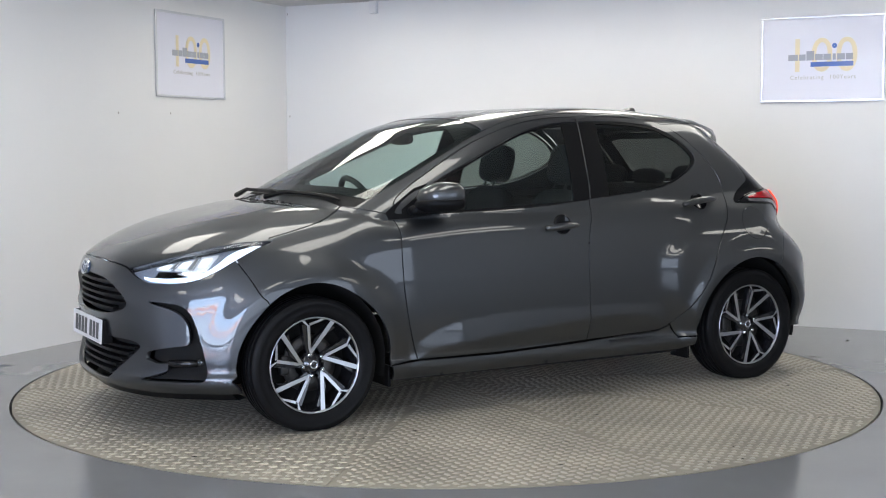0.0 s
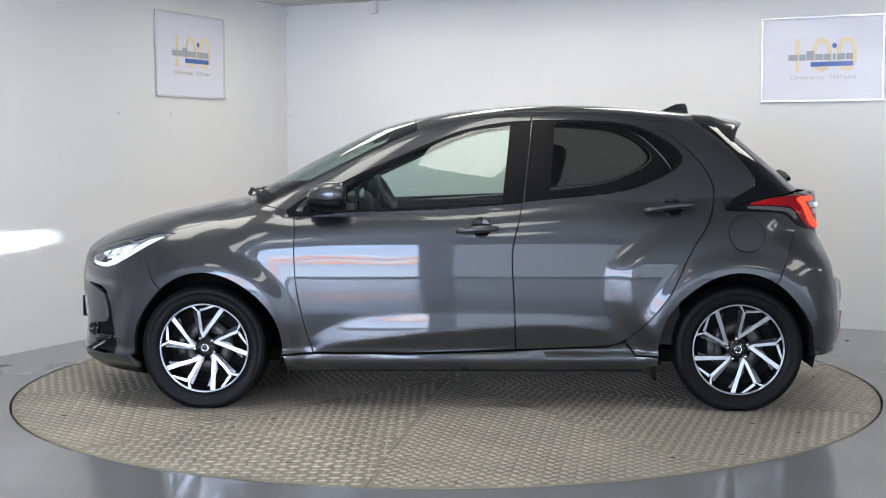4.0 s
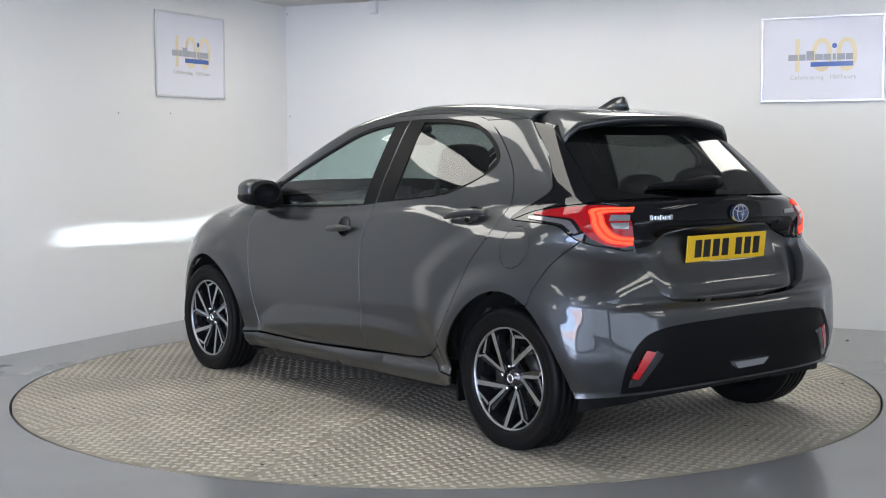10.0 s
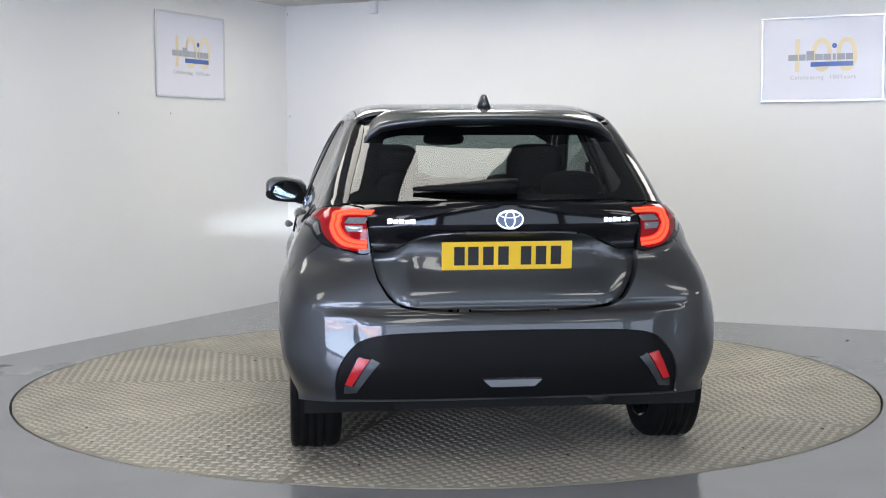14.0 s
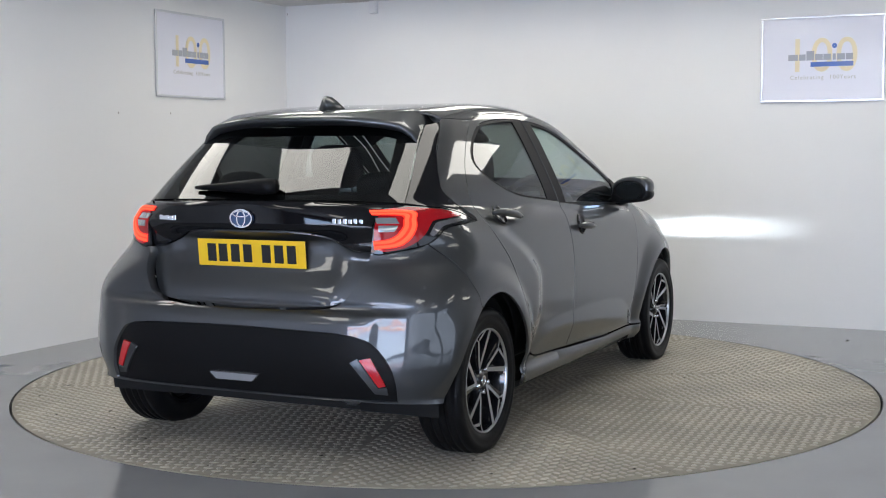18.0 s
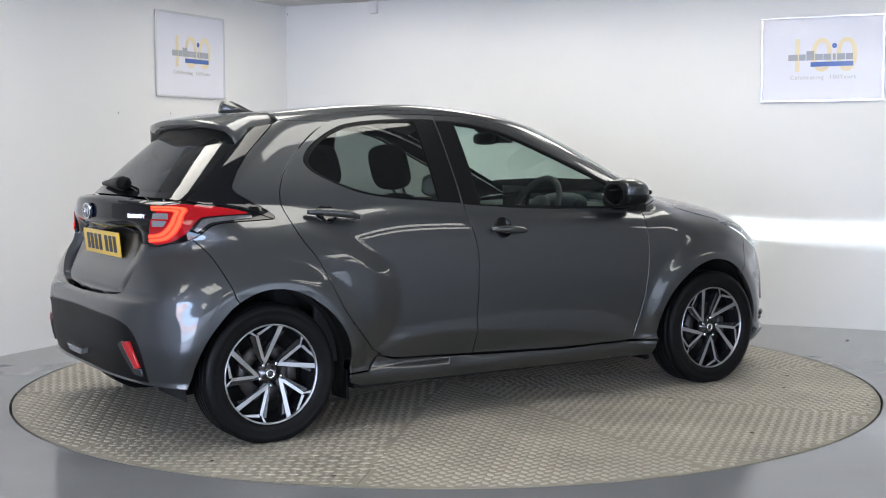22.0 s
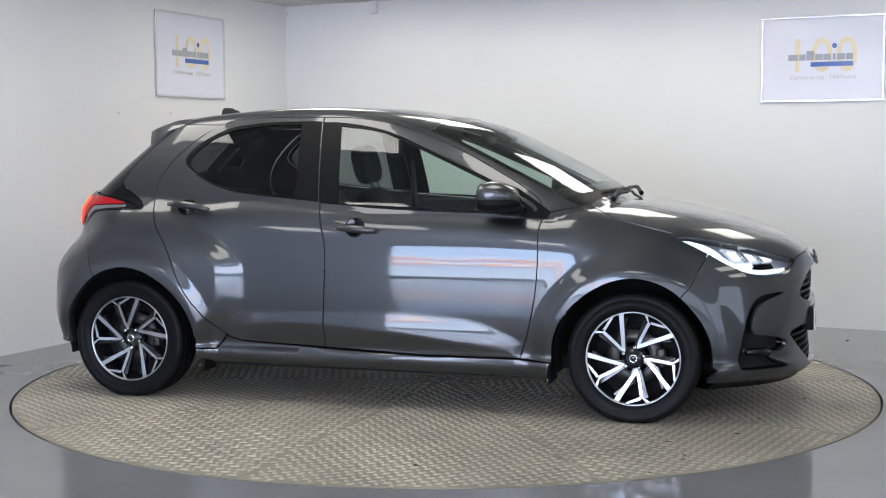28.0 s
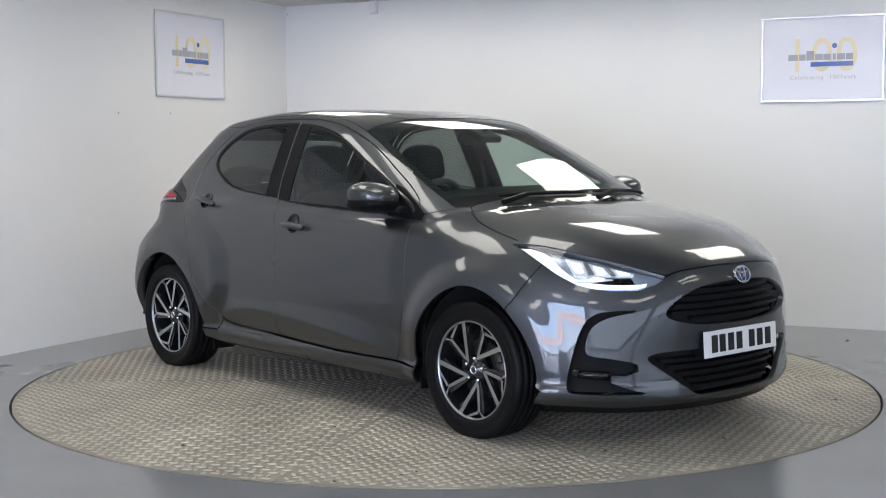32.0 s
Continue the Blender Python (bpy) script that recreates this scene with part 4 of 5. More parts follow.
def hook(f0, f1):
    """The hook-shaped light bar between two fractions of its width."""
    mix = lambda f: [(a[0] + (b[0] - a[0]) * f, a[1] + (b[1] - a[1]) * f) for a, b in zip(HOOK_OUT, HOOK_IN)]
    return join_runs(smooth_run(mix(f0), 6), smooth_run(mix(f1), 6)[::-1])


both("light_bar", panel_data(hook(0.0, 1.0), from_side, grid=0.02, gap=0, depth=0.004, offset=0.005), M_TAILGLOW, tail_lamps, "glowing red hook-shaped light bar")
both("light_core", panel_data(hook(0.10, 0.40), from_side, grid=0.02, gap=0, depth=0.003, offset=0.0075), M_TAILCORE, tail_lamps, "bright orange-red outer light line")
both("light_core", panel_data(hook(0.60, 0.90), from_side, grid=0.02, gap=0, depth=0.003, offset=0.0075), M_TAILCORE, tail_lamps, "bright orange-red inner light line")
for q in ([(-1.732, 0.979), (-1.818, 0.979), (-1.818, 0.957), (-1.728, 0.957)], [(-1.734, 0.949), (-1.816, 0.949), (-1.814, 0.926), (-1.752, 0.927)]):
    both("reversing_lens", panel_data(q, from_side, grid=0.03, gap=0, depth=0.004, offset=0.006), M_AMBER, tail_lamps, "clear grey reversing lens")

def facing(x, y, z, nx, nz):
    """A frame whose z looks along (nx, 0, nz), x to the viewer's right."""
    n = Vector((nx, 0, nz)).normalized()
    r = Vector((0, 0, 1)).cross(n).normalized()
    u = n.cross(r)
    return Matrix(((r.x, u.x, n.x, x), (r.y, u.y, n.y, y), (r.z, u.z, n.z, z), (0, 0, 0, 1)))


# ---- reflectors, lower rear bumper ----
for sgn in (1, -1):
    turn = lambda run: [(s if sgn > 0 else 2 * REAR_S - s, z) for s, z in run]
    fin = turn([(-1.958, 0.446), (-1.986, 0.430), (-1.887, 0.308), (-1.840, 0.303), (-1.849, 0.334), (-1.879, 0.330)])
    sheet("reflector_surround", panel_data(fin, from_side, grid=0.025, gap=0, depth=0.02, offset=-0.002), M_PAINT, rear_bumper, "body-coloured blade below the reflector")
    sheet("reflector", panel_data(turn([(-1.909, 0.451), (-1.950, 0.441), (-1.876, 0.335), (-1.852, 0.341)]), from_side, grid=0.025, gap=0, depth=0.012, offset=0.0), M_RED, rear_bumper, "slanted red reflector")
bm = bmesh.new()
prism(bm, [(0.115, 0.014), (-0.115, 0.014), (-0.085, -0.014), (0.085, -0.014)], 0.03, facing(-1.862, 0, 0.347, -1, -0.1) @ pose(0, 0, -0.018))
bmesh.ops.recalc_face_normals(bm, faces=bm.faces)
part("fog_lamp", bm, M_AMBER, rear_bumper, "clear silver rear lamp strip")
both_exhaust = bmesh.new()
tube(both_exhaust, [(-1.20, -0.38, 0.285), (-1.24, -0.38, 0.285), (-1.62, -0.40, 0.285), (-1.66, -0.40, 0.285)], [0.03, 0.07, 0.07, 0.03], 14)
part("silencer", both_exhaust, M_ALU, car, "dull steel exhaust silencer", True)

# ---- number plates ----
M_YELLOW = material("plate_yellow", (0.80, 0.50, 0.015), 0.3, coat=0.5, noise_scale=8, noise_amt=0.03)
M_WHITE = material("plate_white", (0.80, 0.80, 0.80), 0.3, coat=0.5)
M_INK = material("black_ink", (0.01, 0.01, 0.012), 0.4)


def number_plate(mat, m, parent, label):
    bm = bmesh.new()
    box(bm, (-0.26, -0.056, 0), (0.26, 0.056, 0.006), m, 0.003)
    p = part("number_plate", bm, mat, parent, label)
    for k, x in enumerate((-0.19, -0.135, -0.075, -0.015, 0.075, 0.135, 0.195)):
        bm = bmesh.new()
        box(bm, (x - 0.021, -0.037, 0.006), (x + 0.021, 0.037, 0.0072), m)
        part("marking", bm, M_INK, p, "plain black bar")
    return p


plate_x = float(from_gate(np.array([(0.0, 0.830)]))[0][0])
number_plate(M_YELLOW, facing(plate_x - 0.012, 0, 0.830, -1, -0.10), tailgate, "yellow rear number plate")
number_plate(M_WHITE, facing(2.070, 0, 0.428, 1, 0.06), front_bumper, "white front number plate")
bm = bmesh.new()
box(bm, (2.02, -0.255, 0.372), (2.069, 0.255, 0.484), bevel=0.006)
part("plate_holder", bm, M_BLACK, front_bumper, "black plate holder")


# ---- badges: plain ovals and bars ----
def badge(m, parent, label):
    bm = bmesh.new()
    prism(bm, [(0.054 * math.cos(a), 0.038 * math.sin(a)) for a in np.linspace(0, 2 * math.pi, 32, False)], 0.008, m)
    p = part("badge", bm, M_BLUE, parent, label)
    bm = bmesh.new()
    for rx, ry, ox, oy, w in ((0.054, 0.038, 0, 0, 0.006), (0.022, 0.034, 0, 0, 0.005), (0.040, 0.013, 0, 0.018, 0.004)):
        for k in range(32):
            a, b = 2 * math.pi * k / 32, 2 * math.pi * (k + 1) / 32
            ring = [(rx, ry, a), (rx, ry, b), (rx - w, ry - w, b), (rx - w, ry - w, a)]
            lo = [m @ Vector((ox + e * math.cos(t), oy + f * math.sin(t), 0.004)) for e, f, t in ring]
            hi = [m @ Vector((ox + e * math.cos(t), oy + f * math.sin(t), 0.013)) for e, f, t in ring]
            vl, vh = [bm.verts.new(v) for v in lo], [bm.verts.new(v) for v in hi]
            bm.faces.new(vh)
            for j in range(4):
                bm.faces.new((vl[j], vl[(j + 1) % 4], vh[(j + 1) % 4], vh[j]))
    bmesh.ops.recalc_face_normals(bm, faces=bm.faces)
    part("badge_ring", bm, M_CHROME, p, "chrome rings")
    return p


gx = float(from_gate(np.array([(0.0, 0.978)]))[0][0])
badge(facing(gx - 0.004, 0, 0.975, -1, 0.0), tailgate, "oval chrome badge on blue")
badge(facing(2.066, 0, 0.708, 1, 0.25), front_bumper, "oval chrome badge on blue")
for y0, n, w in ((0.46, 5, 0.018), (-0.395, 6, 0.016)):
    for k in range(n):
        yy = y0 - k * (w + 0.004)
        q = from_gate(np.array([(yy, 0.968)]))[0]
        bm = bmesh.new()
        box(bm, (q[0] - 0.005, yy - w / 2, 0.958), (q[0] + 0.004, yy + w / 2, 0.978 - 0.003 * (k % 2)), bevel=0.001)
        part("lettering", bm, M_CHROME, tailgate, "chrome lettering bar")

# ---- grille slats, fog lamps ----
def slat(z, half, x_off, parent, zt=0.012):
    bm = bmesh.new()
    ss = np.linspace(-half, half, 25)
    pts = from_side(np.array([(CENTRE_S + s, z) for s in ss]))
    for k in range(24):
        a, b = pts[k], pts[k + 1]
        lo = [bm.verts.new((q[0] - x_off, q[1], q[2])) for q in (a, b)] + [bm.verts.new((q[0] - x_off - 0.025, q[1], q[2] + 0.006)) for q in (b, a)]
        hi = [bm.verts.new(v.co + Vector((0, 0, zt))) for v in lo]
        bm.faces.new(hi)
        bm.faces.new(lo[::-1])
        for j in range(4):
            bm.faces.new((lo[j], lo[(j + 1) % 4], hi[(j + 1) % 4], hi[j]))
    bmesh.ops.remove_doubles(bm, verts=bm.verts, dist=1e-5)
    return part("slat", bm, M_BLACK, parent, "black grille slat")


for z, h in ((0.530, 0.30), (0.560, 0.40), (0.590, 0.39), (0.620, 0.35), (0.650, 0.28)):
    slat(z, h, 0.024, front_bumper)
for z, h in ((0.245, 0.27), (0.275, 0.31), (0.305, 0.36), (0.335, 0.41), (0.362, 0.45)):
    slat(z, h, 0.024, front_bumper)


def fog(bm):
    q, n = skin(1.790, 0.327, -0.014)
    bmesh.ops.create_uvsphere(bm, u_segments=14, v_segments=10, radius=0.020, matrix=Matrix.Translation(q))


def fog_bar(bm):
    pts = [skin(s, z, -0.008)[0] for s, z in ((1.80, 0.322), (1.83, 0.322), (1.88, 0.320), (1.925, 0.318))]
    tube(bm, pts, [0.014, 0.018, 0.019, 0.019], 10)


mirrored("fog_lamp", fog, M_LENS, (front_bumper, front_bumper), "small round clear lamp", True)
mirrored("intake_bar", fog_bar, M_GLOSS, (front_bumper, front_bumper), "gloss black bar in the intake", True)
bm = bmesh.new()
lip = from_side(np.array([(s, 0.186) for s in np.linspace(1.66, 2 * CENTRE_S - 1.66, 40)]))
for k in range(39):
    a, b = lip[k], lip[k + 1]
    q = [(a[0] - 0.01, a[1] * 0.985, 0.186), (b[0] - 0.01, b[1] * 0.985, 0.186), (b[0] - 0.05, b[1] * 0.95, 0.150), (a[0] - 0.05, a[1] * 0.95, 0.150)]
    bm.faces.new([bm.verts.new(v) for v in q])
    q2 = [(a[0] - 0.05, a[1] * 0.95, 0.150), (b[0] - 0.05, b[1] * 0.95, 0.150), (1.55, b[1] * 0.9, 0.150), (1.55, a[1] * 0.9, 0.150)]
    bm.faces.new([bm.verts.new(v) for v in q2])
bmesh.ops.remove_doubles(bm, verts=bm.verts, dist=1e-5)
part("chin_spoiler", bm, M_BLACK, front_bumper, "black plastic chin spoiler")

# ---- handles ----
def handle_bar(x0, x1, z0, z1):
    def build(bm):
        pts, rad = [], []
        for k in range(11):
            t = k / 10
            x, z = x0 + (x1 - x0) * t, z0 + (z1 - z0) * t
            q, n = skin(x, z)
            lift = 0.006 + 0.030 * math.sin(math.pi * min(1, 0.12 + t * 0.80)) ** 0.6
            pts.append(q + n * lift)
            rad.append(0.006 + 0.013 * math.sin(math.pi * (0.10 + 0.85 * t)) ** 0.7)
        tube(bm, pts, rad, 10)
    return build


def handle_cup(x, z):
    def build(bm):
        q, n = skin(x, z)
        z_ax = n
        x_ax = Vector((1, 0, 0)) - z_ax * z_ax.x
        x_ax.normalize()
        y_ax = z_ax.cross(x_ax)
        m = Matrix(((x_ax.x, y_ax.x, z_ax.x, q.x), (x_ax.y, y_ax.y, z_ax.y, q.y), (x_ax.z, y_ax.z, z_ax.z, q.z), (0, 0, 0, 1)))
        lathe(bm, [(0.001, 0.0035), (0.042, 0.0035), (0.046, 0.006), (0.050, 0.003), (0.050, -0.006)], 28, m)
    return build


for doors, bar, cup in ((front_doors, (0.055, -0.143, 0.856, 0.868), (-0.062, 0.876)), (rear_doors, (-0.835, -1.075, 0.940, 0.966), (-0.975, 0.966))):
    mirrored("handle_cup", handle_cup(*cup), M_GLOSS, doors, "dark round handle recess", True)
    mirrored("handle", handle_bar(*bar), M_PAINT, doors, "grey pull handle", True)

# ---- door mirrors ----
M_SILVER = material("mirror_glass", (0.30, 0.32, 0.34), 0.01, 1.0)
def mirror_body(bm, centre, size, power):
    """A housing cut off flat behind, drawn to a blunt nose in front."""
    for v in blob(bm, centre, size, pose(0, 0, 0, 0, 0, -10), 4, power):
        if v.co.x < 0.592:
            v.co.x = 0.592 + (v.co.x - 0.592) * 0.08
        nose = max(0.0, v.co.x - 0.66) / 0.10
        v.co.z = 1.012 + (v.co.z - 1.012) * (1 - 0.26 * nose ** 1.5)
        v.co.x -= 0.10 * max(0, v.co.y - 0.87)
        v.co.z += 0.08 * (v.co.y - 0.87)


def mirror_shell(bm):
    mirror_body(bm, (0.655, 0.875, 1.031), (0.106, 0.114, 0.066), 2.6)


def mirror_foot(bm):
    mirror_body(bm, (0.655, 0.872, 0.993), (0.111, 0.1165, 0.040), 2.8)
    blob(bm, (0.715, 0.775, 0.962), (0.056, 0.060, 0.028), pose(0, 0, 0, 10, 0, -8), 3, 2.8)


def mirror_base(bm):
    pts = [(0.884, 0.955), (0.872, 0.924), (0.80, 0.926), (0.652, 0.938), (0.652, 1.085), (0.72, 1.064), (0.808, 1.008)]
    top = [skin(x, z, 0.004)[0] for x, z in pts]
    lo = [skin(x, z, -0.02)[0] for x, z in pts]
    vt, vl = [bm.verts.new(v) for v in top], [bm.verts.new(v) for v in lo]
    bm.faces.new(vt)
    for j in range(7):
        bm.faces.new((vl[j], vl[(j + 1) % 7], vt[(j + 1) % 7], vt[j]))


def mirror_rim(bm):
    m = Matrix.Translation((0.583, 0.872, 1.020)) @ pose(0, 0, 0, 90, 0, -90 + 3)
    lathe(bm, [(0.84, 0.0), (0.86, 0.006), (0.98, 0.004), (1.0, -0.010)], 32, m @ Matrix.Diagonal((0.092, 0.058, 1, 1)))


def mirror_pane(bm):
    prism(bm, [(0.079 * math.cos(a), 0.050 * math.sin(a)) for a in np.linspace(0, 2 * math.pi, 28, False)], 0.003,
          Matrix.Translation((0.583, 0.872, 1.020)) @ pose(0, 0, 0, 90, 0, -90 + 7))


def mirror_lamp(bm):
    tube(bm, [(0.756, 0.84, 1.018), (0.744, 0.89, 1.019), (0.716, 0.935, 1.021), (0.668, 0.969, 1.024)], [0.004, 0.009, 0.010, 0.006], 8)


mirrors = mirrored("door_mirror", mirror_shell, M_PAINT, (car, car), "grey door mirror with a black foot", True)
mirrored("mirror_foot", mirror_foot, M_BLACK, mirrors, "black mirror foot", True)
mirrored("mirror_base", mirror_base, M_BLACK, mirrors, "black triangular mirror base")
mirrored("mirror_rim", mirror_rim, M_BLACK, mirrors, "black mirror rim", True)
mirrored("mirror_glass", mirror_pane, M_SILVER, mirrors, "silvered mirror glass")
mirrored("indicator", mirror_lamp, M_AMBER, mirrors, "slim clear indicator", True)

# ---- spoiler, aerial, wipers ----
bm = bmesh.new()
N_SP = 24
rows = []
for k in range(N_SP + 1):
    y = -0.565 + 1.13 * k / N_SP
    e = abs(y) / 0.565
    edge = 1 - max(0, (e - 0.80) / 0.20) ** 2
    z0 = float(from_top(np.array([(-1.06, min(max(y, -0.50), 0.50))]))[0][2])
    xr = -1.405 + 0.115 * e ** 2.4
    zr = 1.388 - 0.055 * e ** 3
    drop = 0.10 * max(0, (e - 0.86) / 0.14) ** 1.5
    ring = [(-1.06, y * 0.90, z0 + 0.003 - drop * 0.6), (-1.20, y * 0.94, 0.52 * z0 + 0.48 * zr + 0.016 - drop * 0.6), (xr + 0.03, y, zr + 0.006 - drop), (xr, y, zr - 0.006 - drop),
            (xr + 0.012, y * 0.995, zr - 0.026 - drop), (-1.27, y * 0.96, zr - 0.040 - drop), (-1.10, y * 0.90, z0 - 0.055 - drop * 0.5)]
    rows.append([bm.verts.new(v) for v in ring])
for a, b in zip(rows, rows[1:]):
    for j in range(6):
        bm.faces.new((a[j], a[j + 1], b[j + 1], b[j]))
bm.faces.new(rows[0])
bm.faces.new(rows[-1][::-1])
bmesh.ops.recalc_face_normals(bm, faces=bm.faces)
spoiler = part("roof_spoiler", bm, M_PAINT, car, "grey roof spoiler over the rear window", True)
bm = bmesh.new()
FIN = [(-0.935, 0.0), (-1.00, 0.022), (-1.05, 0.046), (-1.085, 0.061), (-1.130, 0.064), (-1.142, 0.050), (-1.148, 0.0)]
lf, rt = [], []
for x, h in FIN:
    zb = float(ROOF(-1.05)) - 0.004
    w = (0.030 - 0.34 * h) * min(1, 0.35 + (-0.955 - x) * 6)
    lf.append(bm.verts.new((x, w, zb + h)))
    rt.append(bm.verts.new((x, -w, zb + h)))
bm.faces.new(lf)
bm.faces.new(rt[::-1])
for k in range(len(FIN)):
    n = (k + 1) % len(FIN)
    bm.faces.new((lf[k], rt[k], rt[n], lf[n]))
bmesh.ops.recalc_face_normals(bm, faces=bm.faces)
bmesh.ops.bevel(bm, geom=list(bm.edges), offset=0.003, segments=2, affect="EDGES")
part("roof_aerial", bm, M_PAINT, car, "shark fin roof aerial", True)
bm = bmesh.new()
rw = []
for k in range(9):
    y = -0.06 + 0.42 * k / 8
    q = from_rear(np.array([(y, 1.085)]))[0]
    rw.append((q[0] - 0.030 + 0.012 * k / 8, y, 1.100 - 0.010 * k / 8))
tube(bm, rw, [0.030, 0.034, 0.032, 0.027, 0.023, 0.019, 0.015, 0.012, 0.008], 8)
part("rear_wiper", bm, M_BLACK, car, "black rear wiper arm", True)
for y0, y1 in ((0.10, 0.60), (-0.48, 0.06)):
    bm = bmesh.new()
    path, arm = [], []
    for k in range(13):
        y = y0 + (y1 - y0) * k / 12
        x = 1.165 - 0.10 * (abs(y) / 0.6) ** 2 + 0.015
        q = from_top(np.array([(x - 0.05, y)]))[0]
        path.append((q[0] + 0.012, y, q[2] + 0.006))
    tube(bm, path, [0.004] + [0.009] * 11 + [0.004], 6)
    tube(bm, [(path[0][0] + 0.06, y0 - 0.03, path[0][2] - 0.025), (path[3][0] + 0.03, path[3][1], path[3][2] + 0.003), path[7]], [0.014, 0.010, 0.006], 6)
    part("windscreen_wiper", bm, M_BLACK, car, "black windscreen wiper")
cowl_half = join_runs(smooth_run([(1.205, 0.0), (1.185, 0.30), (1.10, 0.60)]), [(1.02, 0.67), (0.94, 0.69)], smooth_run([(0.935, 0.64), (1.00, 0.535), (1.07, 0.30), (1.095, 0.0)]))
sheet("cowl", panel_data(mirror_y(cowl_half), from_top, grid=0.03, gap=0, depth=0.0, offset=-0.006), M_BLACK, car, "black plastic cowl under the wipers")

# ---- wheels ----
M_SPOKE_BLACK = material("gloss_black_wheel", (0.012, 0.012, 0.014), 0.15, coat=0.6)
M_DISC = material("brake_disc", (0.07, 0.068, 0.066), 0.45, 0.8, noise_scale=30, noise_amt=0.3)


def polar(r, a):
    return (r * math.cos(radians(a)), r * math.sin(radians(a)))


def spoke_mesh(pts, depth=0.026):
    """One machined spoke: bright face, black flanks."""
    me = bpy.data.meshes.new("spoke")
    bm = bmesh.new()
    n = len(pts)
    # the face dishes in towards the hub
    top = [bm.verts.new((x, y, -0.030 + 0.020 * min(1, math.hypot(x, y) / 0.20) ** 1.5)) for x, y in pts]
    low = [bm.verts.new((x * 0.995, y * 0.995, v.co.z - depth)) for (x, y), v in zip(pts, top)]
    f = bm.faces.new(top)
    for j in range(n):
        g = bm.faces.new((low[j], low[(j + 1) % n], top[(j + 1) % n], top[j]))
        g.material_index = 1
    bmesh.ops.recalc_face_normals(bm, faces=bm.faces)
    bm.to_mesh(me)
    bm.free()
    me.materials.append(M_ALLOY)
    me.materials.append(M_SPOKE_BLACK)
    return me


# each pair of arms meets in a point at the hub; the forked one splits before the rim
ARM_PLAIN = spoke_mesh([polar(0.047, 21), polar(0.2115, -18.6), polar(0.2115, -12.6), polar(0.070, 19)])
ARM_FORK = spoke_mesh([polar(0.047, 24), polar(0.070, 17), polar(0.181, 16.0), polar(0.183, 20.4), polar(0.078, 27)])
FORK_OUT = spoke_mesh([polar(0.179, 18.0), polar(0.2115, 23.5), polar(0.2115, 27.5), polar(0.184, 21.0)])
FORK_IN = spoke_mesh([polar(0.178, 15.2), polar(0.2115, -6.0), polar(0.2115, -1.5), polar(0.190, 17.2)])
WEB = spoke_mesh([polar(0.046, 2), polar(0.115, -6), polar(0.19, -23), polar(0.19, -15), polar(0.12, 4), polar(0.075, 18), polar(0.12, 17), polar(0.19, 16), polar(0.19, 27), polar(0.115, 31), polar(0.046, 42)], 0.03)
WEB.materials[0] = M_SPOKE_BLACK


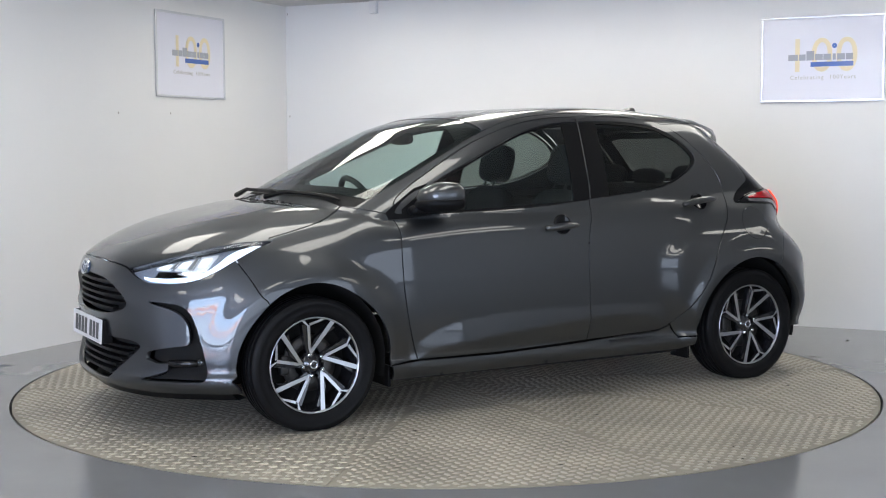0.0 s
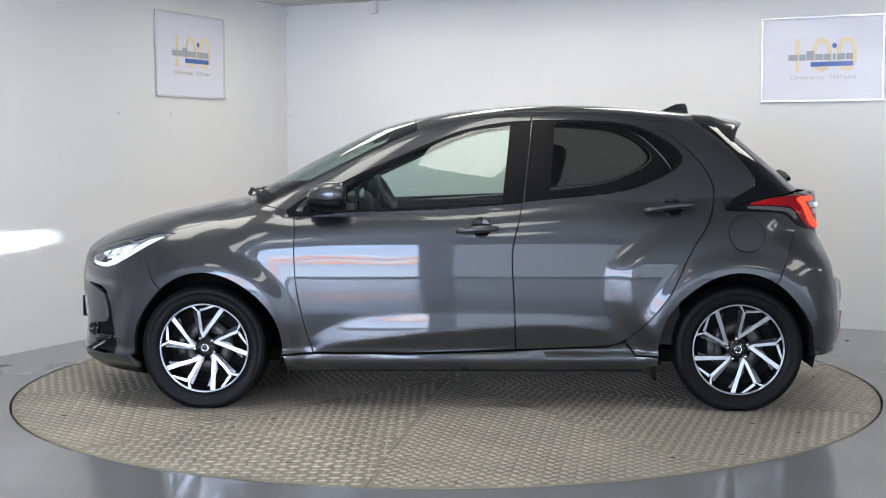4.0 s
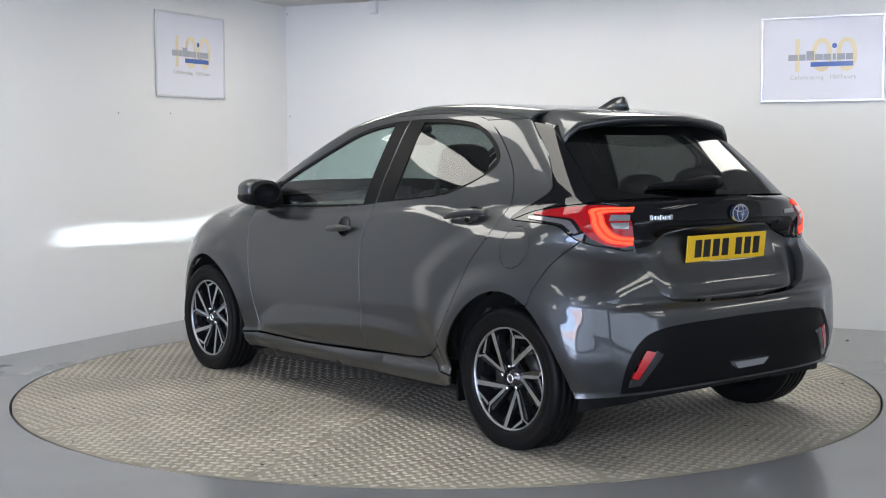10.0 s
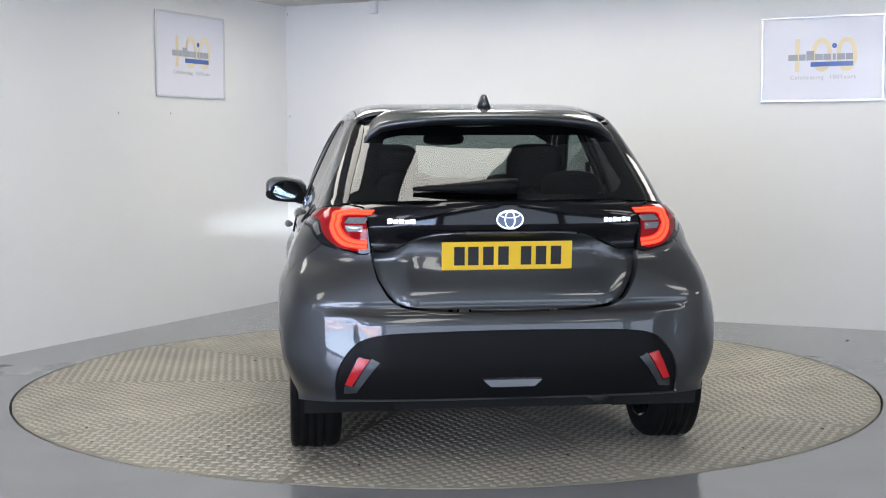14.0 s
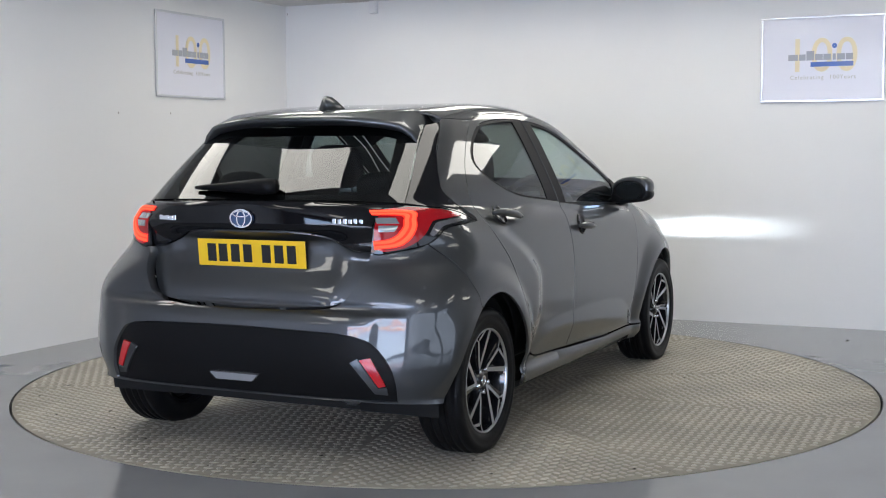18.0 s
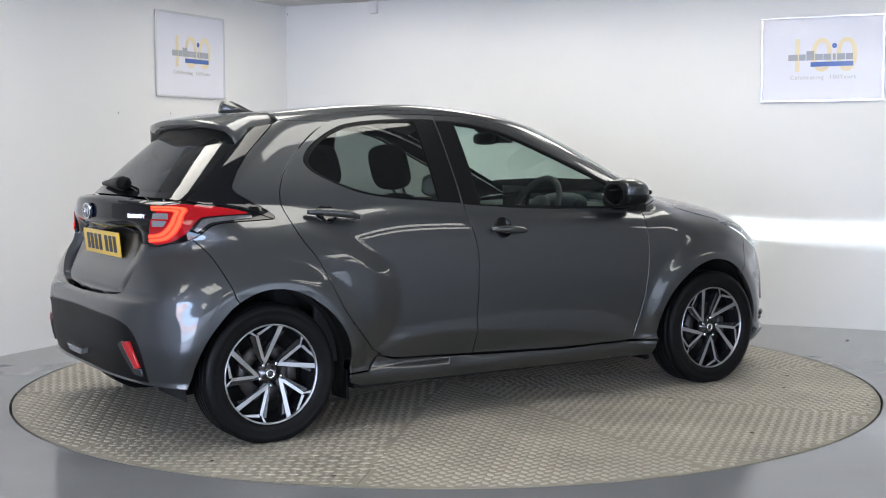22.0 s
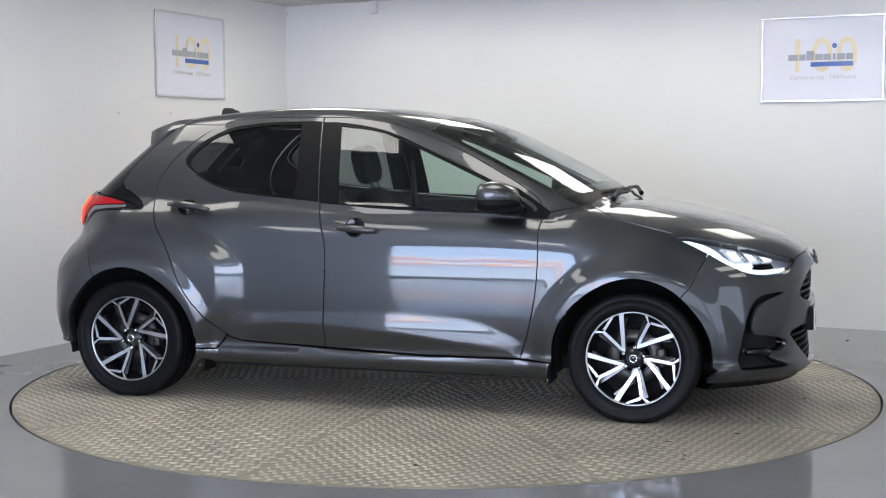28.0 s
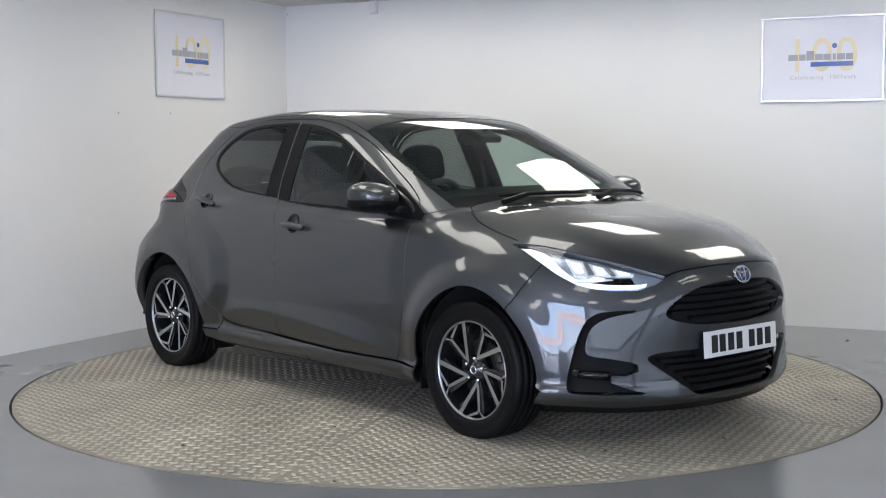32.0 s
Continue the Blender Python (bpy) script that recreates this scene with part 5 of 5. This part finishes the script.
def wheel(x, side, phase):
    w = new("wheel")
    w.parent = car
    w.matrix_basis = pose(x, side * 0.850, HUB_Z, -90 * side, 0, 0)
    w["label"] = "black and machined ten-spoke alloy wheel"
    up = -1 if side > 0 else 1
    bm = bmesh.new()
    prof = [(0.212, -0.190), (0.245, -0.203), (0.280, -0.196), (0.296, -0.180), (0.3025, -0.162)]
    for g in range(4):
        z = -0.150 + 0.034 * g
        prof += [(0.303, z - 0.010), (0.303, z + 0.010), (0.297, z + 0.012), (0.297, z + 0.022)]
    prof += [(0.3025, -0.012), (0.297, 0.000), (0.284, 0.006), (0.270, 0.009), (0.268, 0.0075), (0.250, 0.009), (0.232, 0.006), (0.220, -0.001), (0.216, -0.006)]
    lathe(bm, prof, 64)
    for v in bm.verts:
        d = v.co.y * up + HUB_Z
        if d < 0.002:
            v.co.z += 0.10 * (0.002 - d) * (1 if v.co.z > -0.09 else -1)
            v.co.y = (0.002 - HUB_Z) * up
    bmesh.ops.recalc_face_normals(bm, faces=bm.faces)
    part("tyre", bm, M_RUBBER, w, "black rubber tyre", True)
    bm = bmesh.new()
    lathe(bm, [(0.2165, -0.012), (0.2165, -0.002), (0.214, 0.000), (0.2095, -0.004), (0.2085, -0.012)], 64)
    bmesh.ops.recalc_face_normals(bm, faces=bm.faces)
    part("rim_lip", bm, M_ALLOY, w, "machined rim lip", True)
    bm = bmesh.new()
    lathe(bm, [(0.2090, -0.010), (0.199, -0.045), (0.190, -0.10), (0.195, -0.19), (0.214, -0.195)], 48)
    bmesh.ops.recalc_face_normals(bm, faces=bm.faces)
    part("rim_barrel", bm, M_SPOKE_BLACK, w, "gloss black rim barrel", True)
    for k in range(5):
        a = phase + 72 * k + (180 if side > 0 else 0)
        for me in (ARM_PLAIN, ARM_FORK, FORK_OUT, FORK_IN, WEB):
            o = new("spoke", me)
            o.parent = w
            o.matrix_basis = pose(0, 0, 0 if me is not WEB else -0.006, 0, 0, a)
        bm = bmesh.new()
        nx, ny = polar(0.050, a + 36)
        lathe(bm, [(0.001, -0.010), (0.006, -0.011), (0.0085, -0.016), (0.0085, -0.040)], 10, pose(nx, ny, -0.004))
        part("wheel_nut", bm, M_CHROME, w, "chrome wheel nut", True)
    bm = bmesh.new()
    lathe(bm, [(0.001, -0.018), (0.024, -0.020), (0.030, -0.028), (0.048, -0.034), (0.056, -0.060)], 32)
    part("hub", bm, M_SPOKE_BLACK, w, "gloss black hub", True)
    bm = bmesh.new()
    lathe(bm, [(0.014, -0.0195), (0.0145, -0.016), (0.0185, -0.016), (0.019, -0.0205)], 24)
    part("hub_cap", bm, M_CHROME, w, "chrome emblem ring", True)
    bm = bmesh.new()
    lathe(bm, [(0.07, -0.075), (0.075, -0.070), (0.128, -0.070), (0.130, -0.085), (0.07, -0.09)], 40)
    part("brake_disc", bm, M_DISC, w, "steel brake disc", True)
    bm = bmesh.new()
    box(bm, (0.098, -0.045, -0.100), (0.142, 0.045, -0.058), bevel=0.012)
    part("brake_caliper", bm, M_DISC, w, "silver brake caliper", True)
    bm = bmesh.new()
    lathe(bm, [(0.001, -0.13), (0.20, -0.13)], 32)
    part("wheel_backing", bm, M_DARK, w, "dark brake backing plate")
    return w


for wx, sd, ph in ((AXLE, 1, 80), (-AXLE, 1, 63), (AXLE, -1, 48.6), (-AXLE, -1, 92)):
    wheel(wx, sd, ph)


def liner(bm, ax):
    n = 24
    ra = [bm.verts.new((ax + 0.372 * math.cos(math.pi * k / n * 1.16 - 0.25), 0.80, HUB_Z + 0.372 * math.sin(math.pi * k / n * 1.16 - 0.25))) for k in range(n + 1)]
    rb2 = [bm.verts.new((v.co.x, 0.45, v.co.z)) for v in ra]
    for k in range(n):
        bm.faces.new((ra[k], ra[k + 1], rb2[k + 1], rb2[k]))
    bm.faces.new(rb2)


mirrored("wheel_arch_liner", lambda b: liner(b, AXLE), M_DARK, (car, car), "black wheel arch liner", True)
mirrored("wheel_arch_liner", lambda b: liner(b, -AXLE), M_DARK, (car, car), "black wheel arch liner", True)
bm = bmesh.new()
box(bm, (-1.62, -0.62, 0.20), (1.70, 0.62, 0.26))
# lower, wider slab of the underbody, added to deepen the shade beneath the car
box(bm, (-0.84, -0.765, 0.172), (0.84, 0.765, 0.198))
part("floor_pan", bm, M_DARK, car, "black underbody")


def mud_flap(bm):
    box(bm, (-0.90, 0.66, 0.135), (-0.885, 0.80, 0.27), bevel=0.004)


def front_flap(bm):
    box(bm, (0.875, 0.62, 0.15), (0.89, 0.79, 0.25), bevel=0.004)


mirrored("mud_flap", mud_flap, M_BLACK, (car, car), "black mud flap")
mirrored("mud_flap", front_flap, M_BLACK, (car, car), "black mud flap")

# ---- cabin ----
M_TRIM = material("cabin_trim", (0.030, 0.030, 0.032), 0.6, bump=0.2, bump_scale=300)
M_LINER = material("headlining", (0.28, 0.28, 0.27), 0.9, noise_scale=30, noise_amt=0.05)


def seat_body(bm, x, y):
    m = pose(x - 0.27, y, 0.40, 0, -18, 0)
    blob(bm, m @ Vector((0, 0, 0.32)), (0.085, 0.245, 0.34), m, 4, 3.4)
    blob(bm, (x + 0.02, y, 0.46), (0.27, 0.25, 0.09), None, 3, 3.4)


def seat_head(bm, x, y):
    m = pose(x - 0.27, y, 0.40, 0, -14, 0)
    blob(bm, m @ Vector((-0.035, 0, 0.795)), (0.055, 0.138, 0.110), m, 4, 3.6)
    for d in (-0.05, 0.05):
        tube(bm, [m @ Vector((0, d, 0.62)), m @ Vector((-0.03, d, 0.74))], 0.006, 6)


for y in (0.36, -0.36):
    st = new("front_seat")
    st.parent = car
    for nm, fn in (("seat_body", seat_body), ("headrest", seat_head)):
        bm = bmesh.new()
        fn(bm, 0.08, y)
        part(nm, bm, M_SEAT, st, "black fabric", True)
bench = new("rear_bench")
bench.parent = car
bm = bmesh.new()
m = pose(-1.05, 0, 0.45, 0, -16, 0)
blob(bm, m @ Vector((0, 0, 0.29)), (0.09, 0.60, 0.32), m, 4, 5)
blob(bm, (-0.80, 0, 0.48), (0.26, 0.60, 0.10), None, 3, 5)
part("seat_body", bm, M_SEAT, bench, "black fabric", True)
for y in (0.36, 0.0, -0.36):
    bm = bmesh.new()
    blob(bm, m @ Vector((-0.02, y, 0.66)), (0.05, 0.13, 0.075 if y else 0.05), m, 3, 2.8)
    part("headrest", bm, M_SEAT, bench, "black fabric", True)
dash = new("dashboard")
dash.parent = car
bm = bmesh.new()
blob(bm, (0.83, 0, 0.78), (0.24, 0.70, 0.175), None, 4, 4.5)
part("dash_body", bm, M_TRIM, dash, "black moulded dashboard", True)
bm = bmesh.new()
box(bm, (0.60, -0.10, 0.91), (0.625, 0.13, 1.045), pose(0, 0, 0), 0.008)
part("touchscreen", bm, M_GLOSS, dash, "black upright touchscreen")
bm = bmesh.new()
blob(bm, (0.66, -0.36, 0.955), (0.08, 0.16, 0.06), None, 3, 2.6)
part("instrument_hood", bm, M_TRIM, dash, "black instrument hood", True)
sw = new("steering_wheel")
sw.parent = car
m = pose(0.47, -0.36, 0.935, 0, -62, 0)
bm = bmesh.new()
tube(bm, [m @ Vector((0.178 * math.cos(a), 0.178 * math.sin(a), 0)) for a in np.linspace(0, 2 * math.pi, 33)], 0.017, 8, cap=False)
part("wheel_rim", bm, M_TRIM, sw, "black leather rim", True)
bm = bmesh.new()
blob(bm, m @ Vector((0, 0, -0.02)), (0.085, 0.075, 0.035), m, 3, 2.5)
for a in (0, 180, -95):
    tube(bm, [m @ Vector((0, 0, -0.02)), m @ Vector((0.17 * math.sin(radians(a)), 0.17 * math.cos(radians(a)), 0))], 0.018, 6)
part("wheel_boss", bm, M_TRIM, sw, "black boss and spokes", True)
bm = bmesh.new()
tube(bm, [(0.60, -0.36, 0.82), tuple(m @ Vector((0, 0, -0.02)))], 0.03, 8)
part("steering_column", bm, M_TRIM, sw, "black steering column", True)
bm = bmesh.new()
blob(bm, (0.40, 0, 1.305), (0.022, 0.115, 0.034), None, 3, 3)
tube(bm, [(0.42, 0, 1.32), (0.50, 0, 1.345)], 0.012, 6)
part("rear_view_mirror", bm, M_BLACK, car, "black rear-view mirror", True)
bm = bmesh.new()
box(bm, (-0.09, -0.07, -0.02), (0.09, 0.07, 0.014), pose(0.455, 0, 1.333, 0, 24, 0), 0.010)
part("camera_pod", bm, M_BLACK, car, "black sensor pod behind the windscreen")
sheet("headlining", panel_data(inset(resample(mirror_y(roof_half), 0.05), 0.02), from_top, grid=0.08, gap=0, depth=0, offset=-0.035), M_LINER, car, "pale grey headlining")


def door_card(bm):
    for x0, x1, zt in ((0.80, -0.20, 0.955), (-0.26, -1.02, 1.0)):
        box(bm, (x1, 0.705, 0.30), (x0, 0.735, zt), bevel=0.01)


mirrored("door_lining", door_card, M_TRIM, (car, car), "black door lining")


def belt(bm):
    tube(bm, [(-0.24, 0.67, 1.18), (-0.22, 0.70, 0.92), (-0.20, 0.70, 0.60)], 0.014, 6)


mirrored("seat_belt", belt, M_TRIM, (car, car), "black seat belt")
bm = bmesh.new()
box(bm, (-1.60, -0.50, 0.93), (-1.15, 0.50, 0.95), bevel=0.008)
part("parcel_shelf", bm, M_TRIM, car, "black parcel shelf")


# ---- posters, bracket, specks ----
M_DIRT = material("dirt", (0.03, 0.026, 0.02), 0.8)
M_GOLD = material("print_gold", (0.74, 0.64, 0.42), 0.3, coat=0.4)
M_NAVY = material("print_slate", (0.34, 0.35, 0.39), 0.3, coat=0.4)
M_PRINTBLUE = material("print_blue", (0.05, 0.12, 0.40), 0.3, coat=0.4)
M_PRINTGREY = material("print_grey", (0.42, 0.40, 0.36), 0.3, coat=0.4)


def letters(name, text, size, mat, parent, m, space=1.0, depth=0.0006, wide=1.0):
    """Words with the built-in font, turned into a mesh."""
    cu = bpy.data.curves.new(name, "FONT")
    cu.body, cu.size, cu.align_x, cu.align_y, cu.extrude, cu.space_character = text, size, "CENTER", "CENTER", depth, space
    ob = bpy.data.objects.new(name, cu)
    scene.collection.objects.link(ob)
    bpy.context.view_layer.update()
    me = bpy.data.meshes.new_from_object(ob.evaluated_get(bpy.context.evaluated_depsgraph_get()))
    bpy.data.objects.remove(ob)
    bpy.data.curves.remove(cu)
    me.transform(m @ Matrix.Diagonal((wide, 1, 1, 1)))
    me.materials.append(mat)
    o = new(name, me)
    o.parent = parent
    return o


def poster(wall_m, x0, x1, z0, z1, flip_x):
    """A framed print on a wall: x runs along the wall from the corner."""
    p = tagged(new("framed_poster"), "silver framed white anniversary poster on the wall", "poster", "framed posters")
    w, h = x1 - x0, z1 - z0
    cx, cz = (x0 + x1) / 2, (z0 + z1) / 2
    inward = wall_m.to_3x3() @ Vector((0, -1, 0))
    along = (wall_m.to_3x3() @ Vector((1, 0, 0))) * (-1 if flip_x else 1)
    at = wall_m @ Vector((cx, -0.002, cz))
    m = Matrix(((along.x, 0, inward.x, at.x), (along.y, 0, inward.y, at.y), (0, 1, 0, at.z), (0, 0, 0, 1)))
    bm = bmesh.new()
    box(bm, (-w / 2 + 0.012, -h / 2 + 0.012, 0.0), (w / 2 - 0.012, h / 2 - 0.012, 0.008), m)
    bmesh.ops.recalc_face_normals(bm, faces=bm.faces)
    part("print", bm, M_PAPER, p, "white print under a clear sheet")
    for lo, hi in (((-w / 2, -h / 2, 0), (w / 2, -h / 2 + 0.017, 0.016)), ((-w / 2, h / 2 - 0.017, 0), (w / 2, h / 2, 0.016)),
                   ((-w / 2, -h / 2 + 0.017, 0), (-w / 2 + 0.017, h / 2 - 0.017, 0.016)), ((w / 2 - 0.017, -h / 2 + 0.017, 0), (w / 2, h / 2 - 0.017, 0.016))):
        bm = bmesh.new()
        box(bm, lo, hi, m, 0.004)
        bmesh.ops.recalc_face_normals(bm, faces=bm.faces)
        part("frame_rail", bm, M_ALU, p, "silver snap frame rail")
    s = w / 0.83
    for ch, dx in (("1", -0.165), ("0", 0.0), ("0", 0.165)):
        letters("numeral", ch, 0.33, M_GOLD, p, m @ pose(dx * s, 0.015, 0.0085), 1.0, wide=s * 0.95)
    # the firm's mark as plain blocks
    marks = [(-0.155, 0.052), (-0.105, 0.036), (-0.062, 0.042), (-0.016, 0.042), (0.028, 0.040), (0.066, 0.016), (0.102, 0.042), (0.146, 0.038)]
    for k, (mx, mw) in enumerate(marks):
        bm = bmesh.new()
        box(bm, ((mx - mw / 2) * 1.25 * s, -0.008, 0.0092), ((mx + mw / 2) * 1.25 * s, 0.034 + (0.022 if k == 2 else 0), 0.0104), m)
        part("mark", bm, M_NAVY, p, "plain slate block")
    bm = bmesh.new()
    lathe(bm, [(0.001, 0.0104), (0.017, 0.0104)], 20, m @ pose(0.083 * s, 0.088, 0) @ Matrix.Diagonal((s, 1, 1, 1)))
    part("mark", bm, M_PRINTBLUE, p, "small blue dot")
    bm = bmesh.new()
    box(bm, (-0.075 * s, -0.052, 0.0092), (0.21 * s, -0.020, 0.0104), m)
    part("mark", bm, M_PRINTBLUE, p, "plain blue bar")
    for word, dx in (("Celebrating", -0.09), ("100", 0.095), ("Years", 0.185)):
        letters("word", word, 0.040, M_PRINTGREY, p, m @ pose((dx - 0.01) * s, -0.125, 0.0088), 1.2, wide=s)
    return p


poster(M_LEFT, 0.890, 1.719, 1.636, 2.2535, True)
poster(M_BACK, 3.900, 4.728, 1.5645, 2.154, False)
bm = bmesh.new()
box(bm, (0.805, -0.05, 2.335), (0.868, -0.002, CEIL_Z - 0.001), M_BACK, 0.006)
bmesh.ops.recalc_face_normals(bm, faces=bm.faces)
tagged(link_mesh("ceiling_sensor", bm, M_FRAME), "small white plastic sensor box under the ceiling", "sensor")
for lx, lz, mm in ((1.55, 1.52, M_LEFT), (2.12, 1.51, M_LEFT), (0.03, 1.53, M_BACK), (0.02, 2.37, M_BACK)):
    bm = bmesh.new()
    box(bm, (lx - 0.004, -0.004, lz - 0.008), (lx + 0.004, -0.0005, lz + 0.008), mm, 0.001)
    tagged(link_mesh("wall_mark", bm, M_PRINTGREY), "small dark scuff on the white wall", "scuff", kind="structure")

# ---- turntable ----
turntable = tagged(new("turntable"), "round revolving turntable of worn beige checker plate", "turntable")
SECTORS, SEAM_AT, GRAIN = 10, -131.0, 25.5
for k in range(SECTORS):
    a0 = SEAM_AT + 36 * k
    bm = bmesh.new()
    rim = [(TABLE_R * math.cos(radians(a0 + 36 * j / 16)), TABLE_R * math.sin(radians(a0 + 36 * j / 16))) for j in range(17)]
    prism(bm, inset([(0.0, 0.0)] + rim, 0.0012), 0.05, pose(0, 0, -0.05))
    bmesh.ops.recalc_face_normals(bm, faces=bm.faces)
    part("plate", bm, M_PLATE, turntable, "worn beige wedge-shaped steel sheet")
bm = bmesh.new()
lathe(bm, [(TABLE_R + 0.003, -0.09), (TABLE_R + 0.003, -0.010), (TABLE_R + 0.008, -0.008), (TABLE_R + 0.0115, -0.010), (TABLE_R + 0.0115, -0.09)], 160)
part("rim_gap", bm, M_DARK, turntable, "dark rubber edge")
# raised lozenges, alternating at right angles, aligned with each wedge
V, F = [], []
PITCH, LONG, WIDE, HIGH = 0.0440, 0.0225, 0.0120, 0.0034
n_side = int(TABLE_R / PITCH) + 2
rng = random.Random(3)
for k in range(SECTORS):
    mid = radians(SEAM_AT + 36 * k + 18)
    turn = mid + radians(GRAIN)
    half_seam = radians(18)
    for i in range(-n_side, n_side + 1):
        for j in range(-n_side, n_side + 1):
            u, v = (i + 0.5) * PITCH, (j + 0.5) * PITCH
            x, y = u * math.cos(turn) - v * math.sin(turn), u * math.sin(turn) + v * math.cos(turn)
            r = math.hypot(x, y)
            off = (math.atan2(y, x) - mid + math.pi) % (2 * math.pi) - math.pi
            if r > TABLE_R - 0.026 or abs(off) > half_seam or r * math.sin(half_seam - abs(off)) < 0.010:
                continue
            a = turn + (math.pi / 2 if (i + j) % 2 else 0.0)
            ca, sa = math.cos(a), math.sin(a)
            high = HIGH * rng.uniform(0.8, 1.1)
            b0 = len(V)
            for rx, ry, z in ((LONG, 0, 0), (LONG * 0.55, WIDE * 0.8, 0), (0, WIDE, 0), (-LONG * 0.55, WIDE * 0.8, 0), (-LONG, 0, 0), (-LONG * 0.55, -WIDE * 0.8, 0), (0, -WIDE, 0), (LONG * 0.55, -WIDE * 0.8, 0),
                              (LONG * 0.72, 0, high), (LONG * 0.4, WIDE * 0.38, high), (-LONG * 0.4, WIDE * 0.38, high), (-LONG * 0.72, 0, high), (-LONG * 0.4, -WIDE * 0.38, high), (LONG * 0.4, -WIDE * 0.38, high)):
                V.append((x + rx * ca - ry * sa, y + rx * sa + ry * ca, z + 0.0002))
            F += [tuple(b0 + q for q in f) for f in ((8, 9, 10, 11, 12, 13), (0, 1, 9, 8), (1, 2, 9), (2, 10, 9), (2, 3, 10), (3, 4, 11, 10), (4, 5, 12, 11), (5, 6, 12), (6, 13, 12), (6, 7, 13), (7, 0, 8, 13))]
me = bpy.data.meshes.new("studs")
me.from_pydata(V, [], F)
me.materials.append(M_STUD)
studs = tagged(new("studs", me), "rows of small raised steel lozenges", kind="stuff")
studs.parent = turntable


# flecks of dirt lying on the plates
V, F = [], []
rng = random.Random(7)
for k in range(70):
    r, a = TABLE_R * 0.98 * math.sqrt(rng.uniform(0.25, 1)), rng.uniform(0, 2 * math.pi)
    x, y, sz, rz = r * math.cos(a), r * math.sin(a), rng.uniform(0.004, 0.012), rng.uniform(0, 6.3)
    b0 = len(V)
    n = 5
    for j in range(n):
        t = rz + 2 * math.pi * j / n
        q = sz * rng.uniform(0.5, 1.2)
        V.append((x + q * math.cos(t) * 1.5, y + q * math.sin(t), 0.0034))
    V.append((x, y, 0.0034 + sz * 0.3))
    F += [(b0 + j, b0 + (j + 1) % n, b0 + n) for j in range(n)]
me = bpy.data.meshes.new("dirt")
me.from_pydata(V, [], F)
me.materials.append(M_DIRT)
dirt = tagged(new("dirt", me), "small dark flecks of dirt", kind="stuff")
dirt.parent = turntable
for k, (fx, fy) in enumerate(((2.61, 1.33), (-2.2, -0.9), (2.9, -0.6))):
    bm = bmesh.new()
    blob(bm, (fx, fy, 0.003), (0.012, 0.008, 0.004), None, 1, 2)
    tagged(link_mesh("floor_speck", bm, M_DIRT), "small dark speck of dirt on the grey floor", "speck", "floor specks")


def motions():
    rows_car, rows_table = [], []
    for k in range(65):
        t = k * 0.5
        a = TURN0 + RATE * t
        m = pose(0, 0, 0, 0, 0, a)
        rows_table.append((t, m))
        rows_car.append((t, m @ pose(CAR_OFF[0], CAR_OFF[1], 0.003)))
    walk(car, rows_car)
    walk(turntable, rows_table)


motions()
